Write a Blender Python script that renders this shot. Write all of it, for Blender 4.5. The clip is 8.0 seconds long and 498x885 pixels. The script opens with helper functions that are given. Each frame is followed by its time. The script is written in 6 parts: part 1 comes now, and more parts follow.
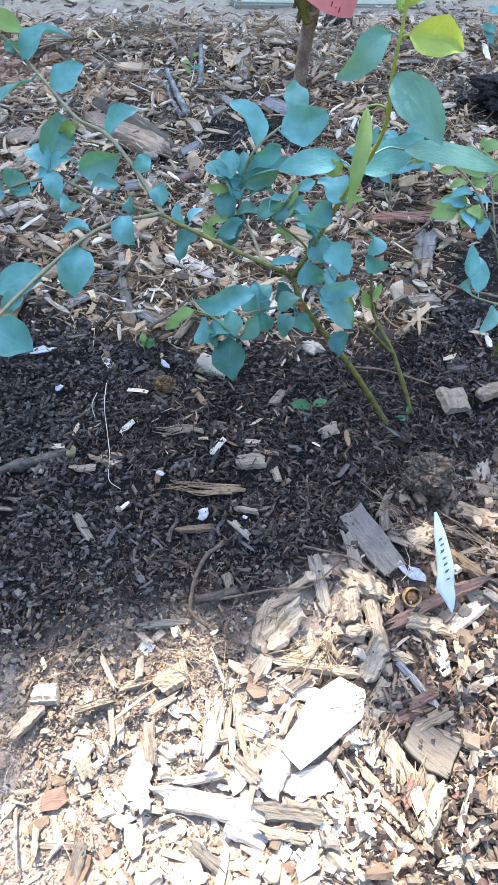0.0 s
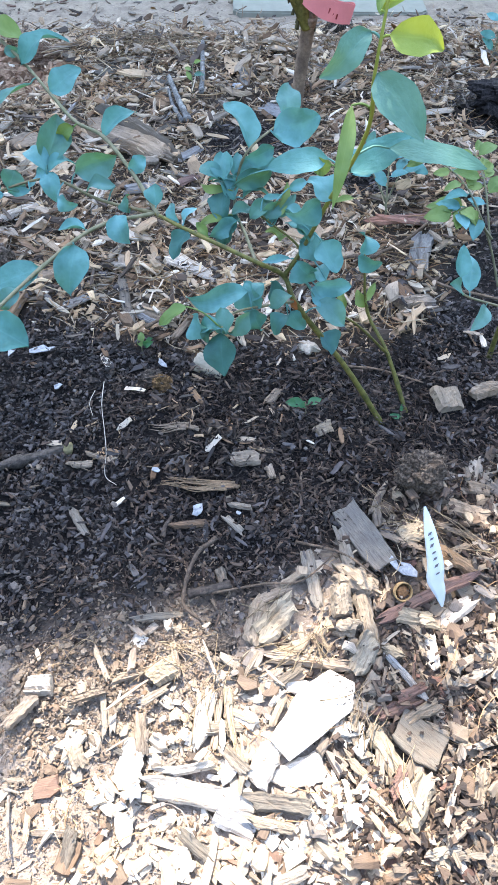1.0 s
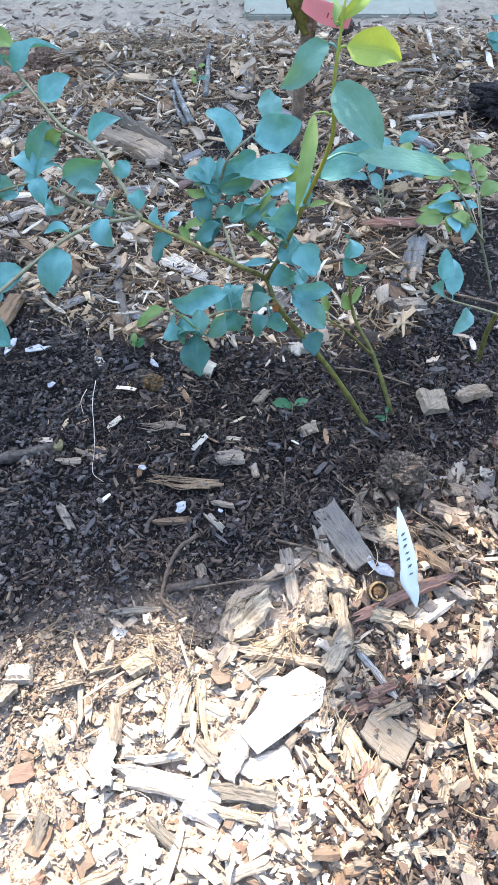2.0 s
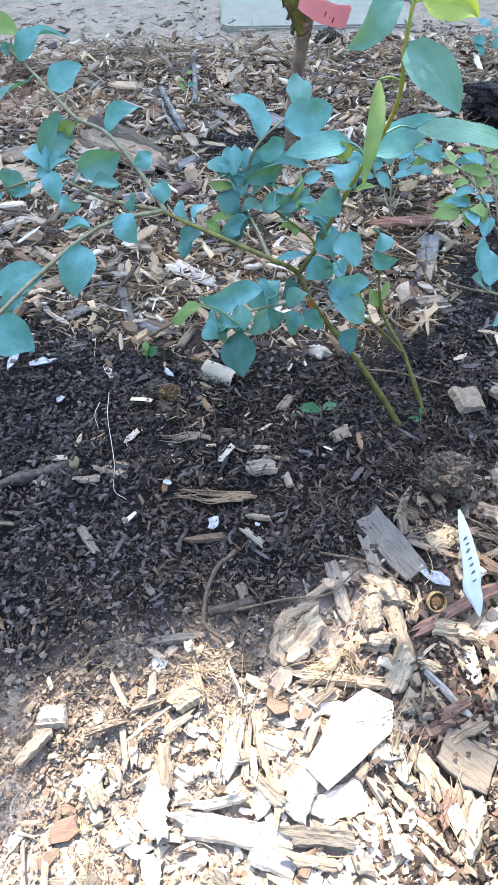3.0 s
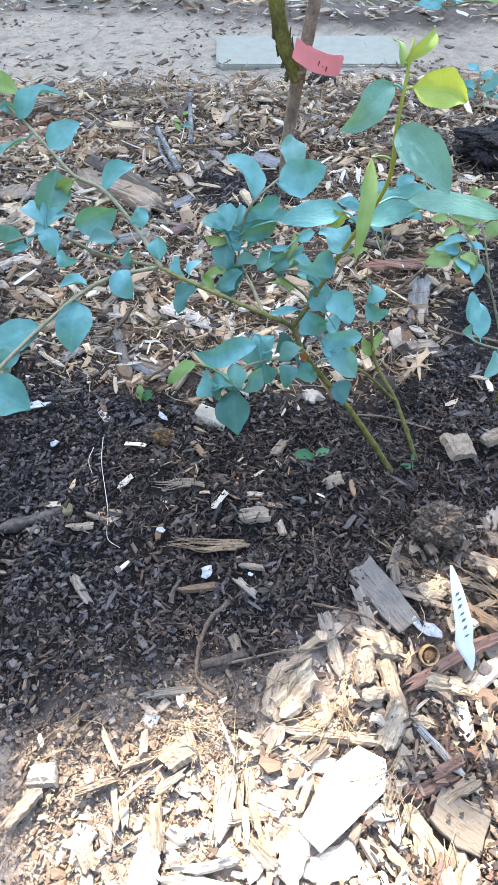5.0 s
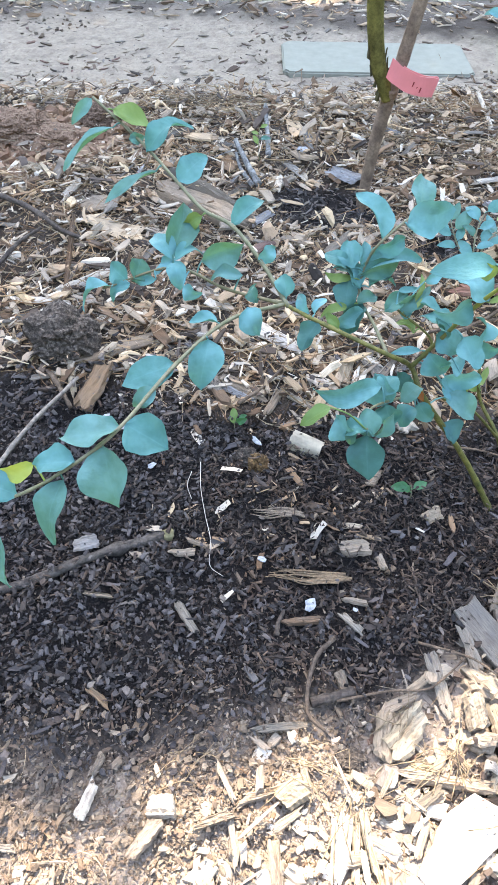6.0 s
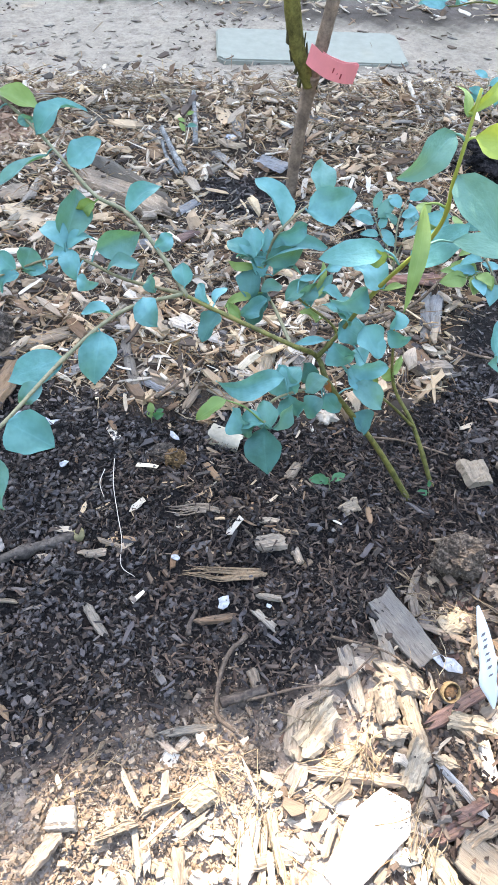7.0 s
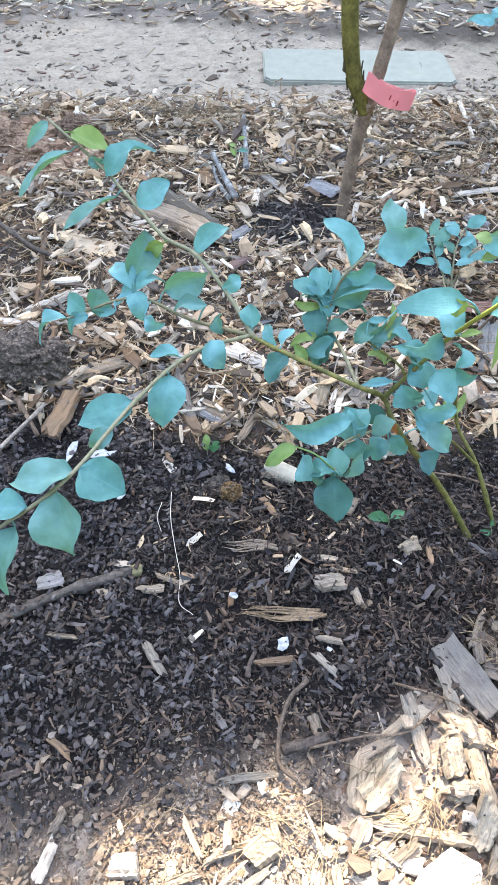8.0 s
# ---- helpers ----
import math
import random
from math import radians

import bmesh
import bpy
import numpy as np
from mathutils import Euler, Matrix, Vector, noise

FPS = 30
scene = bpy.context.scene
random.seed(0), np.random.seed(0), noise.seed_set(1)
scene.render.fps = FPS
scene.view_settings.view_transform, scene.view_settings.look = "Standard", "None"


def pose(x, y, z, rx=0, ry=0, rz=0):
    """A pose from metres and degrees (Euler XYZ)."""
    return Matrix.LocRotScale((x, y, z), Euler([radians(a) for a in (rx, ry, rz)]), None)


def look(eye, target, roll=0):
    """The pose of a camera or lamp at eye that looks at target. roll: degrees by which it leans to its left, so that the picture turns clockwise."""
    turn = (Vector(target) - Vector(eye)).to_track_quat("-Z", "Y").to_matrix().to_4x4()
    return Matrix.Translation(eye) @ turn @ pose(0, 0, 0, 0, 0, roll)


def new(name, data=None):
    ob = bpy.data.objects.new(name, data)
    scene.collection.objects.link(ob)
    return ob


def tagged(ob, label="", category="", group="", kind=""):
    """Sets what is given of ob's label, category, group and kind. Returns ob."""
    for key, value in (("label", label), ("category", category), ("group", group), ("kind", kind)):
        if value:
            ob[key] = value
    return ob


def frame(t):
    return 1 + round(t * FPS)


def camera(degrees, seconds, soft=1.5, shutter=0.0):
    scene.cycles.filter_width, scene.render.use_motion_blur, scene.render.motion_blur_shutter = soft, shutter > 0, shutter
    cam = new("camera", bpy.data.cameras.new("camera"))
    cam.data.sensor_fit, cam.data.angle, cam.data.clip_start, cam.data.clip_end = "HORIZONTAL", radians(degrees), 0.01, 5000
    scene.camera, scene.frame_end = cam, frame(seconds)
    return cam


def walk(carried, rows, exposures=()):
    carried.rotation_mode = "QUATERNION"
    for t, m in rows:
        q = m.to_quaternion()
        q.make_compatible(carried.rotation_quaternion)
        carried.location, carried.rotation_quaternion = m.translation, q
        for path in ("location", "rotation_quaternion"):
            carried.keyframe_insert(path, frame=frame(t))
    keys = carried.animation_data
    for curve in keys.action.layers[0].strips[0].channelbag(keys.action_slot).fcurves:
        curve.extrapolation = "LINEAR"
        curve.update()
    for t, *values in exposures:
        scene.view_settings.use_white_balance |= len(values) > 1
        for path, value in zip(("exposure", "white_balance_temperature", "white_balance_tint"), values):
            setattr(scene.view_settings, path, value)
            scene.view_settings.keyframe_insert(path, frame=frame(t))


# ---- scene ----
from mathutils import Quaternion

cam = camera(43.33, 8.0, soft=1.4)
PATH = [
    (0, look((-0.0061, 0.2770, 0.5999), (0.0018, 0.8511, -0.2188), 0.63)),
    (0.5, look((0.0033, 0.2631, 0.6105), (-0.0096, 0.8592, -0.1924), -1.26)),
    (1, look((0.0075, 0.2629, 0.6005), (0.0048, 0.8463, -0.2117), -0.06)),
    (1.5, look((0.0213, 0.2625, 0.6144), (-0.0435, 0.8744, -0.1739), -4.17)),
    (1.7, look((0.0635, 0.2514, 0.6145), (0.0101, 0.8323, -0.1977), -3.31)),
    (2.8, look((-0.0232, 0.2769, 0.5721), (-0.0214, 0.8798, -0.2256), -1.13)),
    (3, look((-0.0185, 0.2728, 0.5663), (-0.0070, 0.8811, -0.2273), -0.79)),
    (3.5, look((-0.0039, 0.2802, 0.5668), (0.0124, 0.8884, -0.2268), -0.74)),
    (4, look((-0.0052, 0.2908, 0.5690), (-0.0079, 0.8970, -0.2263), -2.18)),
    (4.2, look((-0.0079, 0.2948, 0.5659), (0.0194, 0.9080, -0.2235), 0.00)),
    (5.3, look((-0.0334, 0.2967, 0.6021), (-0.0159, 0.9276, -0.1735), 0.87)),
    (5.5, look((-0.0540, 0.3029, 0.6089), (-0.0641, 0.9266, -0.1728), -0.31)),
    (6, look((-0.1115, 0.3274, 0.6159), (-0.1167, 0.9499, -0.1667), 0.41)),
    (6.5, look((-0.1032, 0.3371, 0.6144), (-0.0699, 0.9627, -0.1650), 2.45)),
    (7, look((-0.0570, 0.3386, 0.6040), (-0.0027, 0.9516, -0.1842), 3.46)),
    (7.5, look((-0.0375, 0.3432, 0.6007), (0.0212, 0.9535, -0.1892), 3.91)),
    (8, look((-0.0877, 0.3671, 0.6171), (-0.0819, 0.9913, -0.1641), 0.64)),
]
walk(cam, PATH, [(0.0, 3.20, 6950, 10), (1.7, 3.26, 7100, 10), (4.2, 3.40, 7350, 10), (5.5, 3.50, 7700, 11), (8.0, 3.62, 7950, 11)])

# ---- light: a high sun ahead, an open sky, and the shade of a tree outside the view ----
SUN_TO = Vector((-0.10, 0.50, 0.86)).normalized()
SUN_POWER, SKY_POWER = 1.95, 0.15
world = bpy.data.worlds.new("sky")
scene.world = world
world.use_nodes = True
wt = world.node_tree
sky = wt.nodes.new("ShaderNodeTexSky")
sky.sky_type, sky.sun_disc = "NISHITA", False
sky.sun_elevation = math.asin(SUN_TO.z)
sky.sun_rotation = math.atan2(SUN_TO.x, SUN_TO.y)
wt.links.new(sky.outputs[0], wt.nodes["Background"].inputs[0])
wt.nodes["Background"].inputs[1].default_value = SKY_POWER
sun = new("sun", bpy.data.lights.new("sun", "SUN"))
sun.data.energy, sun.data.angle, sun.data.color = SUN_POWER, radians(0.5), (1.0, 0.955, 0.90)
sun.matrix_world = look(SUN_TO * 20, (0, 0, 0))

rng = np.random.default_rng(7)


# ---- materials ----
class Nodes:
    """A short hand for node materials."""

    def __init__(self, name):
        self.mat = bpy.data.materials.new(name)
        self.mat.use_nodes = True
        self.t = self.mat.node_tree
        self.bsdf = self.t.nodes["Principled BSDF"]

    def add(self, kind, **inputs):
        n = self.t.nodes.new(kind)
        for k, v in inputs.items():
            self.put(n, k.replace("_", " "), v)
        return n

    def put(self, n, key, v):
        if hasattr(v, "is_output"):
            self.t.links.new(v, n.inputs[key])
        else:
            n.inputs[key].default_value = v

    def noise(self, vector, scale, detail=4.0, rough=0.6):
        n = self.add("ShaderNodeTexNoise", Scale=scale, Detail=detail, Roughness=rough)
        if vector is not None:
            self.t.links.new(vector, n.inputs["Vector"])
        return n.outputs["Fac"]

    def ramp(self, fac, stops, flat=False):
        n = self.t.nodes.new("ShaderNodeValToRGB")
        if flat:
            n.color_ramp.interpolation = "CONSTANT"
        e = n.color_ramp.elements
        while len(e) < len(stops):
            e.new(0.5)
        for el, (p, c) in zip(e, stops):
            el.position, el.color = p, (*c, 1) if len(c) == 3 else c
        self.t.links.new(fac, n.inputs[0])
        return n.outputs[0]

    def level(self, fac, a, b, lo, hi):
        n = self.t.nodes.new("ShaderNodeMapRange")
        for k, v in zip((1, 2, 3, 4), (a, b, lo, hi)):
            n.inputs[k].default_value = v
        self.t.links.new(fac, n.inputs[0])
        return n.outputs[0]

    def mix(self, fac, a, b, blend="MIX"):
        n = self.t.nodes.new("ShaderNodeMixRGB")
        n.blend_type = blend
        for k, v in ((0, fac), (1, a), (2, b)):
            if hasattr(v, "is_output"):
                self.t.links.new(v, n.inputs[k])
            else:
                n.inputs[k].default_value = v if k == 0 else (*v, 1)
        return n.outputs[0]

    def bump(self, height, strength, distance=0.002):
        n = self.add("ShaderNodeBump", Height=height, Strength=strength, Distance=distance)
        self.t.links.new(n.outputs[0], self.bsdf.inputs["Normal"])

    def scaled(self, vector, scale):
        n = self.t.nodes.new("ShaderNodeMapping")
        n.inputs["Scale"].default_value = scale
        self.t.links.new(vector, n.inputs["Vector"])
        return n.outputs[0]

    def coord(self, which):
        return self.t.nodes.new("ShaderNodeTexCoord").outputs[which]

    def done(self, colour, rough=0.8, spec=0.3):
        self.put(self.bsdf, "Base Color", colour if hasattr(colour, "is_output") else (*colour, 1))
        self.put(self.bsdf, "Roughness", rough)
        self.put(self.bsdf, "Specular IOR Level", spec)
        return self.mat


def wood(name, stops, by="island", rough=0.85, grain=0.6, flat=False, pits=0.0):
    """Chipped wood or bark: a colour for each piece, grain along it, stains across it."""
    k = Nodes(name)
    if by == "island":
        rnd = k.t.nodes.new("ShaderNodeNewGeometry").outputs["Random Per Island"]
    else:
        rnd = k.t.nodes.new("ShaderNodeObjectInfo").outputs["Random"]
    c = k.ramp(rnd, stops, flat)
    uv = k.coord("UV")
    fibre = k.noise(k.scaled(uv, (70, 1100, 1)), 1.0, 5.0, 0.75)
    coarse = k.noise(k.scaled(uv, (60, 200, 1)), 1.0, 5.0, 0.7)
    c = k.mix(1.0, c, k.ramp(fibre, [(0.28, (1 - 0.65 * grain,) * 3), (0.72, (1.10,) * 3)]), "MULTIPLY")
    c = k.mix(k.level(coarse, 0.54, 0.70, 0.0, 0.6), c, (0.075, 0.056, 0.045))
    if pits:
        crack = k.noise(k.scaled(uv, (22, 330, 1)), 1.0, 3.0, 0.6)
        c = k.mix(k.level(crack, 0.575, 0.64, 0.0, 0.55 * pits), c, (0.05, 0.038, 0.030))
        speck = k.noise(k.scaled(uv, (260, 420, 1)), 1.0, 5.0, 0.7)
        stain = k.noise(k.scaled(uv, (45, 70, 1)), 1.0, 4.0, 0.65)
        c = k.mix(k.level(speck, 0.60, 0.68, 0.0, pits), c, (0.045, 0.036, 0.030))
        c = k.mix(k.level(stain, 0.50, 0.72, 0.0, 0.55), c, (0.16, 0.125, 0.095))
        fibre = k.mix(0.45, fibre, speck)
        fibre = k.mix(k.level(crack, 0.55, 0.64, 0.0, 0.8 * pits), fibre, (0.0, 0.0, 0.0))
    patch = k.noise(k.t.nodes.new("ShaderNodeNewGeometry").outputs["Position"], 13.0, 3.0)
    c = k.mix(1.0, c, k.ramp(patch, [(0.32, (0.62, 0.64, 0.68)), (0.5, (1.0, 0.97, 0.94)), (0.68, (1.10, 0.98, 0.86))]), "MULTIPLY")
    k.bump(fibre, 0.8 if pits else 0.5, 0.0018)
    return k.done(c, rough, 0.25)


M = {}
M["fresh"] = wood("fresh_wood_chips", [(0, (0.405, 0.347, 0.275)), (0.17, (0.306, 0.252, 0.200)), (0.36, (0.360, 0.302, 0.241)), (0.54, (0.243, 0.202, 0.169)), (0.62, (0.324, 0.261, 0.198)), (0.72, (0.162, 0.119, 0.088)), (0.81, (0.405, 0.351, 0.279)), (0.87, (0.261, 0.225, 0.194)), (0.92, (0.180, 0.117, 0.090)), (0.975, (0.522, 0.468, 0.396))], flat=True)
M["worn"] = wood("worn_wood_chips", [(0, (0.428, 0.342, 0.257)), (0.15, (0.435, 0.311, 0.202)), (0.30, (0.549, 0.453, 0.348)), (0.40, (0.166, 0.106, 0.067)), (0.52, (0.536, 0.391, 0.251)), (0.61, (0.121, 0.093, 0.076)), (0.70, (0.300, 0.193, 0.120)), (0.79, (0.766, 0.677, 0.557)), (0.865, (0.076, 0.059, 0.048)), (0.93, (0.664, 0.509, 0.330))], flat=True)
M["bark"] = wood("dark_bark_bits", [(0, (0.016, 0.014, 0.014)), (0.22, (0.050, 0.041, 0.038)), (0.42, (0.105, 0.086, 0.077)), (0.56, (0.028, 0.023, 0.021)), (0.72, (0.145, 0.122, 0.110)), (0.80, (0.085, 0.054, 0.042)), (0.90, (0.125, 0.112, 0.112)), (0.975, (0.25, 0.205, 0.16))], flat=True, rough=0.42)
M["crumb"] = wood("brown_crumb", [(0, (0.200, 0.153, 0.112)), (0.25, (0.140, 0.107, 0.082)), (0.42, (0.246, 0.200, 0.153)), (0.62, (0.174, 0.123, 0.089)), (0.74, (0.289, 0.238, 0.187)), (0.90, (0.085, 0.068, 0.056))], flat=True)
M["dull"] = wood("dull_wood_chips", [(0, (0.20, 0.165, 0.13)), (0.2, (0.145, 0.105, 0.078)), (0.38, (0.27, 0.225, 0.175)), (0.52, (0.085, 0.067, 0.058)), (0.66, (0.33, 0.27, 0.20)), (0.78, (0.19, 0.165, 0.145)), (0.88, (0.16, 0.092, 0.074)), (0.95, (0.45, 0.39, 0.32))], flat=True)
M["straw"] = wood("dry_straw", [(0, (0.380, 0.265, 0.150)), (0.3, (0.500, 0.410, 0.280)), (0.45, (0.250, 0.150, 0.085)), (0.7, (0.320, 0.200, 0.115)), (0.86, (0.330, 0.285, 0.235))], flat=True)
KIND = {
    "pale": [(0, (0.62, 0.54, 0.44)), (1, (0.72, 0.65, 0.56))], "tan": [(0, (0.32, 0.252, 0.188)), (1, (0.44, 0.362, 0.284))],
    "grey": [(0, (0.27, 0.235, 0.195)), (1, (0.36, 0.32, 0.27))], "yellow": [(0, (0.38, 0.312, 0.222)), (1, (0.48, 0.41, 0.305))],
    "red": [(0, (0.19, 0.115, 0.098)), (1, (0.26, 0.165, 0.14))], "porous": [(0, (0.33, 0.265, 0.195)), (1, (0.43, 0.355, 0.27))],
    "brown": [(0, (0.22, 0.14, 0.09)), (1, (0.32, 0.22, 0.14))],
    "papery": [(0, (0.25, 0.242, 0.238)), (1, (0.29, 0.282, 0.276))], "log": [(0, (0.36, 0.27, 0.19)), (1, (0.43, 0.335, 0.245))], "rosy": [(0, (0.38, 0.205, 0.16)), (1, (0.44, 0.25, 0.20))], "old": [(0, (0.165, 0.15, 0.128)), (1, (0.21, 0.19, 0.162))], "silver": [(0, (0.32, 0.325, 0.33)), (1, (0.40, 0.40, 0.40))], "dry_leaf": [(0, (0.60, 0.44, 0.29)), (1, (0.66, 0.50, 0.33))],
}
for key, stops in KIND.items():
    M[key] = wood(key + "_wood", [(p, tuple(v * (0.95 if key == "pale" else 0.84) for v in c)) for p, c in stops], by="object", grain=0.75, pits=0.3 if key in ("pale", "papery") else 0.75)


M["dry_leaf"] = wood("dry_leaf_blade", [(0, (0.46, 0.34, 0.225)), (1, (0.52, 0.40, 0.27))], by="object", grain=0.15)


def soil_material():
    k = Nodes("garden_ground")
    p = k.coord("Object")
    a = k.t.nodes.new("ShaderNodeVertexColor")
    a.layer_name = "kind_of_ground"
    sep = k.t.nodes.new("ShaderNodeSeparateColor")
    k.t.links.new(a.outputs[0], sep.inputs[0])
    fine, mid, big = k.noise(p, 420, 5, 0.7), k.noise(p, 90, 5, 0.65), k.noise(p, 9, 4)
    # Mulch and soil are extra dark, standing in for shade between the bits.
    mulch = k.ramp(fine, [(0.3, (0.016, 0.012, 0.010)), (0.55, (0.070, 0.052, 0.039)), (0.78, (0.20, 0.155, 0.115))])
    soil = k.ramp(fine, [(0.3, (0.005, 0.004, 0.004)), (0.57, (0.015, 0.012, 0.011)), (0.8, (0.05, 0.041, 0.035))])
    clay = k.ramp(mid, [(0.3, (0.17, 0.105, 0.07)), (0.6, (0.32, 0.205, 0.14)), (0.8, (0.41, 0.29, 0.205))])
    sand = k.ramp(mid, [(0.25, (0.21, 0.160, 0.116)), (0.55, (0.32, 0.257, 0.190)), (0.8, (0.395, 0.326, 0.250))])
    sand = k.mix(k.level(big, 0.35, 0.7, 0.0, 0.45), sand, (0.31, 0.252, 0.192))
    sand = k.mix(k.level(fine, 0.58, 0.72, 0.0, 0.7), sand, (0.17, 0.135, 0.11))
    sand = k.mix(k.level(k.noise(p, 22, 6, 0.75), 0.47, 0.64, 0.0, 0.85), sand, (0.20, 0.157, 0.12))
    mulch = k.mix(k.level(k.noise(p, 2.2, 5, 0.65), 0.40, 0.66, 0.0, 0.75), mulch, (0.055, 0.040, 0.030))
    dust = k.ramp(k.mix(0.5, fine, mid), [(0.3, (0.125, 0.097, 0.078)), (0.5, (0.215, 0.172, 0.140)), (0.72, (0.33, 0.277, 0.229))])
    c = k.mix(a.outputs["Alpha"], mulch, dust)
    c = k.mix(sep.outputs[0], c, soil)
    c = k.mix(sep.outputs[1], c, clay)
    c = k.mix(sep.outputs[2], c, sand)
    k.bump(k.mix(0.5, k.mix(0.5, fine, mid), k.noise(p, 24, 5, 0.7)), 0.8, 0.008)
    return k.done(c, 0.9, 0.2)


def clod_material(name, dark, light):
    k = Nodes(name)
    p = k.coord("Object")
    n, g = k.noise(p, 260, 5, 0.7), k.noise(p, 60, 4)
    c = k.ramp(n, [(0.34, tuple(0.5 * v for v in dark)), (0.46, dark), (0.62, light), (0.76, tuple(min(1, 1.8 * v) for v in light))])
    c = k.mix(k.level(g, 0.4, 0.7, 0, 0.6), c, dark)
    k.bump(n, 0.9, 0.004)
    return k.done(c, 0.95, 0.15)


def leaf_material(name, top, under, glow):
    k = Nodes(name)
    uv, p = k.coord("UV"), k.t.nodes.new("ShaderNodeNewGeometry").outputs["Position"]
    rnd = k.t.nodes.new("ShaderNodeObjectInfo").outputs["Random"]
    c = k.mix(k.level(k.noise(p, 48, 3), 0.36, 0.62, 0.0, 0.9), tuple(v * 0.84 for v in top), under)
    c = k.mix(1.0, c, k.ramp(rnd, [(0, (0.62, 0.74, 0.68)), (0.5, (0.95, 0.97, 0.97)), (1, (1.22, 1.14, 1.18))]), "MULTIPLY")
    sep = k.t.nodes.new("ShaderNodeSeparateXYZ")
    k.t.links.new(uv, sep.inputs[0])
    rib = k.add("ShaderNodeMath")
    rib.operation = "ABSOLUTE"
    k.t.links.new(sep.outputs[1], rib.inputs[0])
    c = k.mix(k.level(rib.outputs[0], 0.015, 0.06, 0.14, 0.0), c, tuple(min(1.0, v * 1.5 + 0.04) for v in top))
    veins = k.noise(k.scaled(uv, (9, 3, 1)), 1.6, 3)
    k.bump(veins, 0.35, 0.002)
    k.done(c, 0.60, 0.32)
    tr = k.t.nodes.new("ShaderNodeBsdfTranslucent")
    tr.inputs[0].default_value = (*glow, 1)
    mix = k.t.nodes.new("ShaderNodeMixShader")
    mix.inputs[0].default_value = 0.28
    k.t.links.new(k.bsdf.outputs[0], mix.inputs[1])
    k.t.links.new(tr.outputs[0], mix.inputs[2])
    k.t.links.new(mix.outputs[0], k.t.nodes["Material Output"].inputs[0])
    return k.mat


def stem_material(name, a, b, tip=None):
    """A mottled shoot; with a tip colour it turns to that towards its young upper end."""
    k = Nodes(name)
    p = k.coord("Object")
    c = k.mix(k.level(k.noise(p, 110, 5, 0.7), 0.38, 0.62, 0, 1), a, b)
    c = k.mix(k.level(k.noise(p, 420, 3), 0.60, 0.70, 0, 0.55), c, tuple(0.45 * v for v in a))
    if tip is not None:
        sep = k.t.nodes.new("ShaderNodeSeparateXYZ")
        k.t.links.new(k.coord("Generated"), sep.inputs[0])
        c = k.mix(k.level(sep.outputs[2], 0.15, 0.55, 0, 1), c, tip)
    k.bump(k.noise(p, 400, 3), 0.5, 0.001)
    return k.done(c, 0.6, 0.35)


def plain(name, colour, rough=0.6, spec=0.4, scale=120, amount=0.15):
    k = Nodes(name)
    n = k.noise(k.coord("Object"), scale, 4)
    c = k.mix(1.0, colour, k.ramp(n, [(0.3, (1 - amount,) * 3), (0.7, (1 + amount * 0.4,) * 3)]), "MULTIPLY")
    k.bump(n, 0.2, 0.001)
    return k.done(c, rough, spec)


def barky(name, colour, scale=160, amount=0.6):
    """Dull rough bark with dark cracks and lighter worn patches."""
    k = Nodes(name)
    p = k.coord("Object")
    n, g = k.noise(p, scale, 6, 0.75), k.noise(p, scale * 0.22, 4, 0.6)
    c = k.mix(1.0, colour, k.ramp(n, [(0.30, (1 - amount,) * 3), (0.52, (1.0, 0.98, 0.96)), (0.74, (1 + 0.9 * amount,) * 3)]), "MULTIPLY")
    c = k.mix(1.0, c, k.ramp(g, [(0.35, (0.62, 0.60, 0.60)), (0.65, (1.22, 1.18, 1.12))]), "MULTIPLY")
    k.bump(n, 0.9, 0.0022)
    return k.done(c, 0.9, 0.12)


LEAF = [
    leaf_material("blue_green_leaf", (0.080, 0.252, 0.250), (0.134, 0.342, 0.355), (0.10, 0.30, 0.16)),
    leaf_material("mid_green_leaf", (0.068, 0.195, 0.168), (0.105, 0.255, 0.238), (0.14, 0.32, 0.10)),
    leaf_material("yellow_green_leaf", (0.15, 0.24, 0.07), (0.20, 0.29, 0.10), (0.22, 0.31, 0.06)),
    leaf_material("deep_green_leaf", (0.040, 0.14, 0.135), (0.06, 0.18, 0.175), (0.06, 0.18, 0.08)),
    leaf_material("pale_green_leaf", (0.10, 0.245, 0.195), (0.135, 0.285, 0.235), (0.12, 0.25, 0.09)),
    leaf_material("lime_leaf", (0.26, 0.34, 0.06), (0.32, 0.38, 0.09), (0.38, 0.44, 0.05)),
    leaf_material("orange_leaf", (0.42, 0.13, 0.03), (0.36, 0.12, 0.03), (0.35, 0.12, 0.02)),
    leaf_material("fresh_green_leaf", (0.045, 0.150, 0.070), (0.065, 0.19, 0.095), (0.08, 0.24, 0.05)),
]
STEM = stem_material("olive_stem", (0.072, 0.074, 0.020), (0.165, 0.150, 0.040))
LIME_SHOOT = stem_material("yellow_green_shoot", (0.085, 0.088, 0.026), (0.155, 0.145, 0.045), (0.23, 0.265, 0.045))
SHOOT = stem_material("pale_green_shoot", (0.125, 0.13, 0.07), (0.20, 0.185, 0.115))
DULL_SHOOT = stem_material("brown_olive_shoot", (0.10, 0.095, 0.040), (0.16, 0.135, 0.075))
GROUND = soil_material()
CLOD = clod_material("dark_soil_clod", (0.060, 0.049, 0.041), (0.15, 0.122, 0.10))
CONCRETE = plain("grey_concrete", (0.275, 0.270, 0.218), 0.95, 0.10, 38, 0.12)
INK = plain("grey_ink", (0.10, 0.10, 0.12), 0.6)
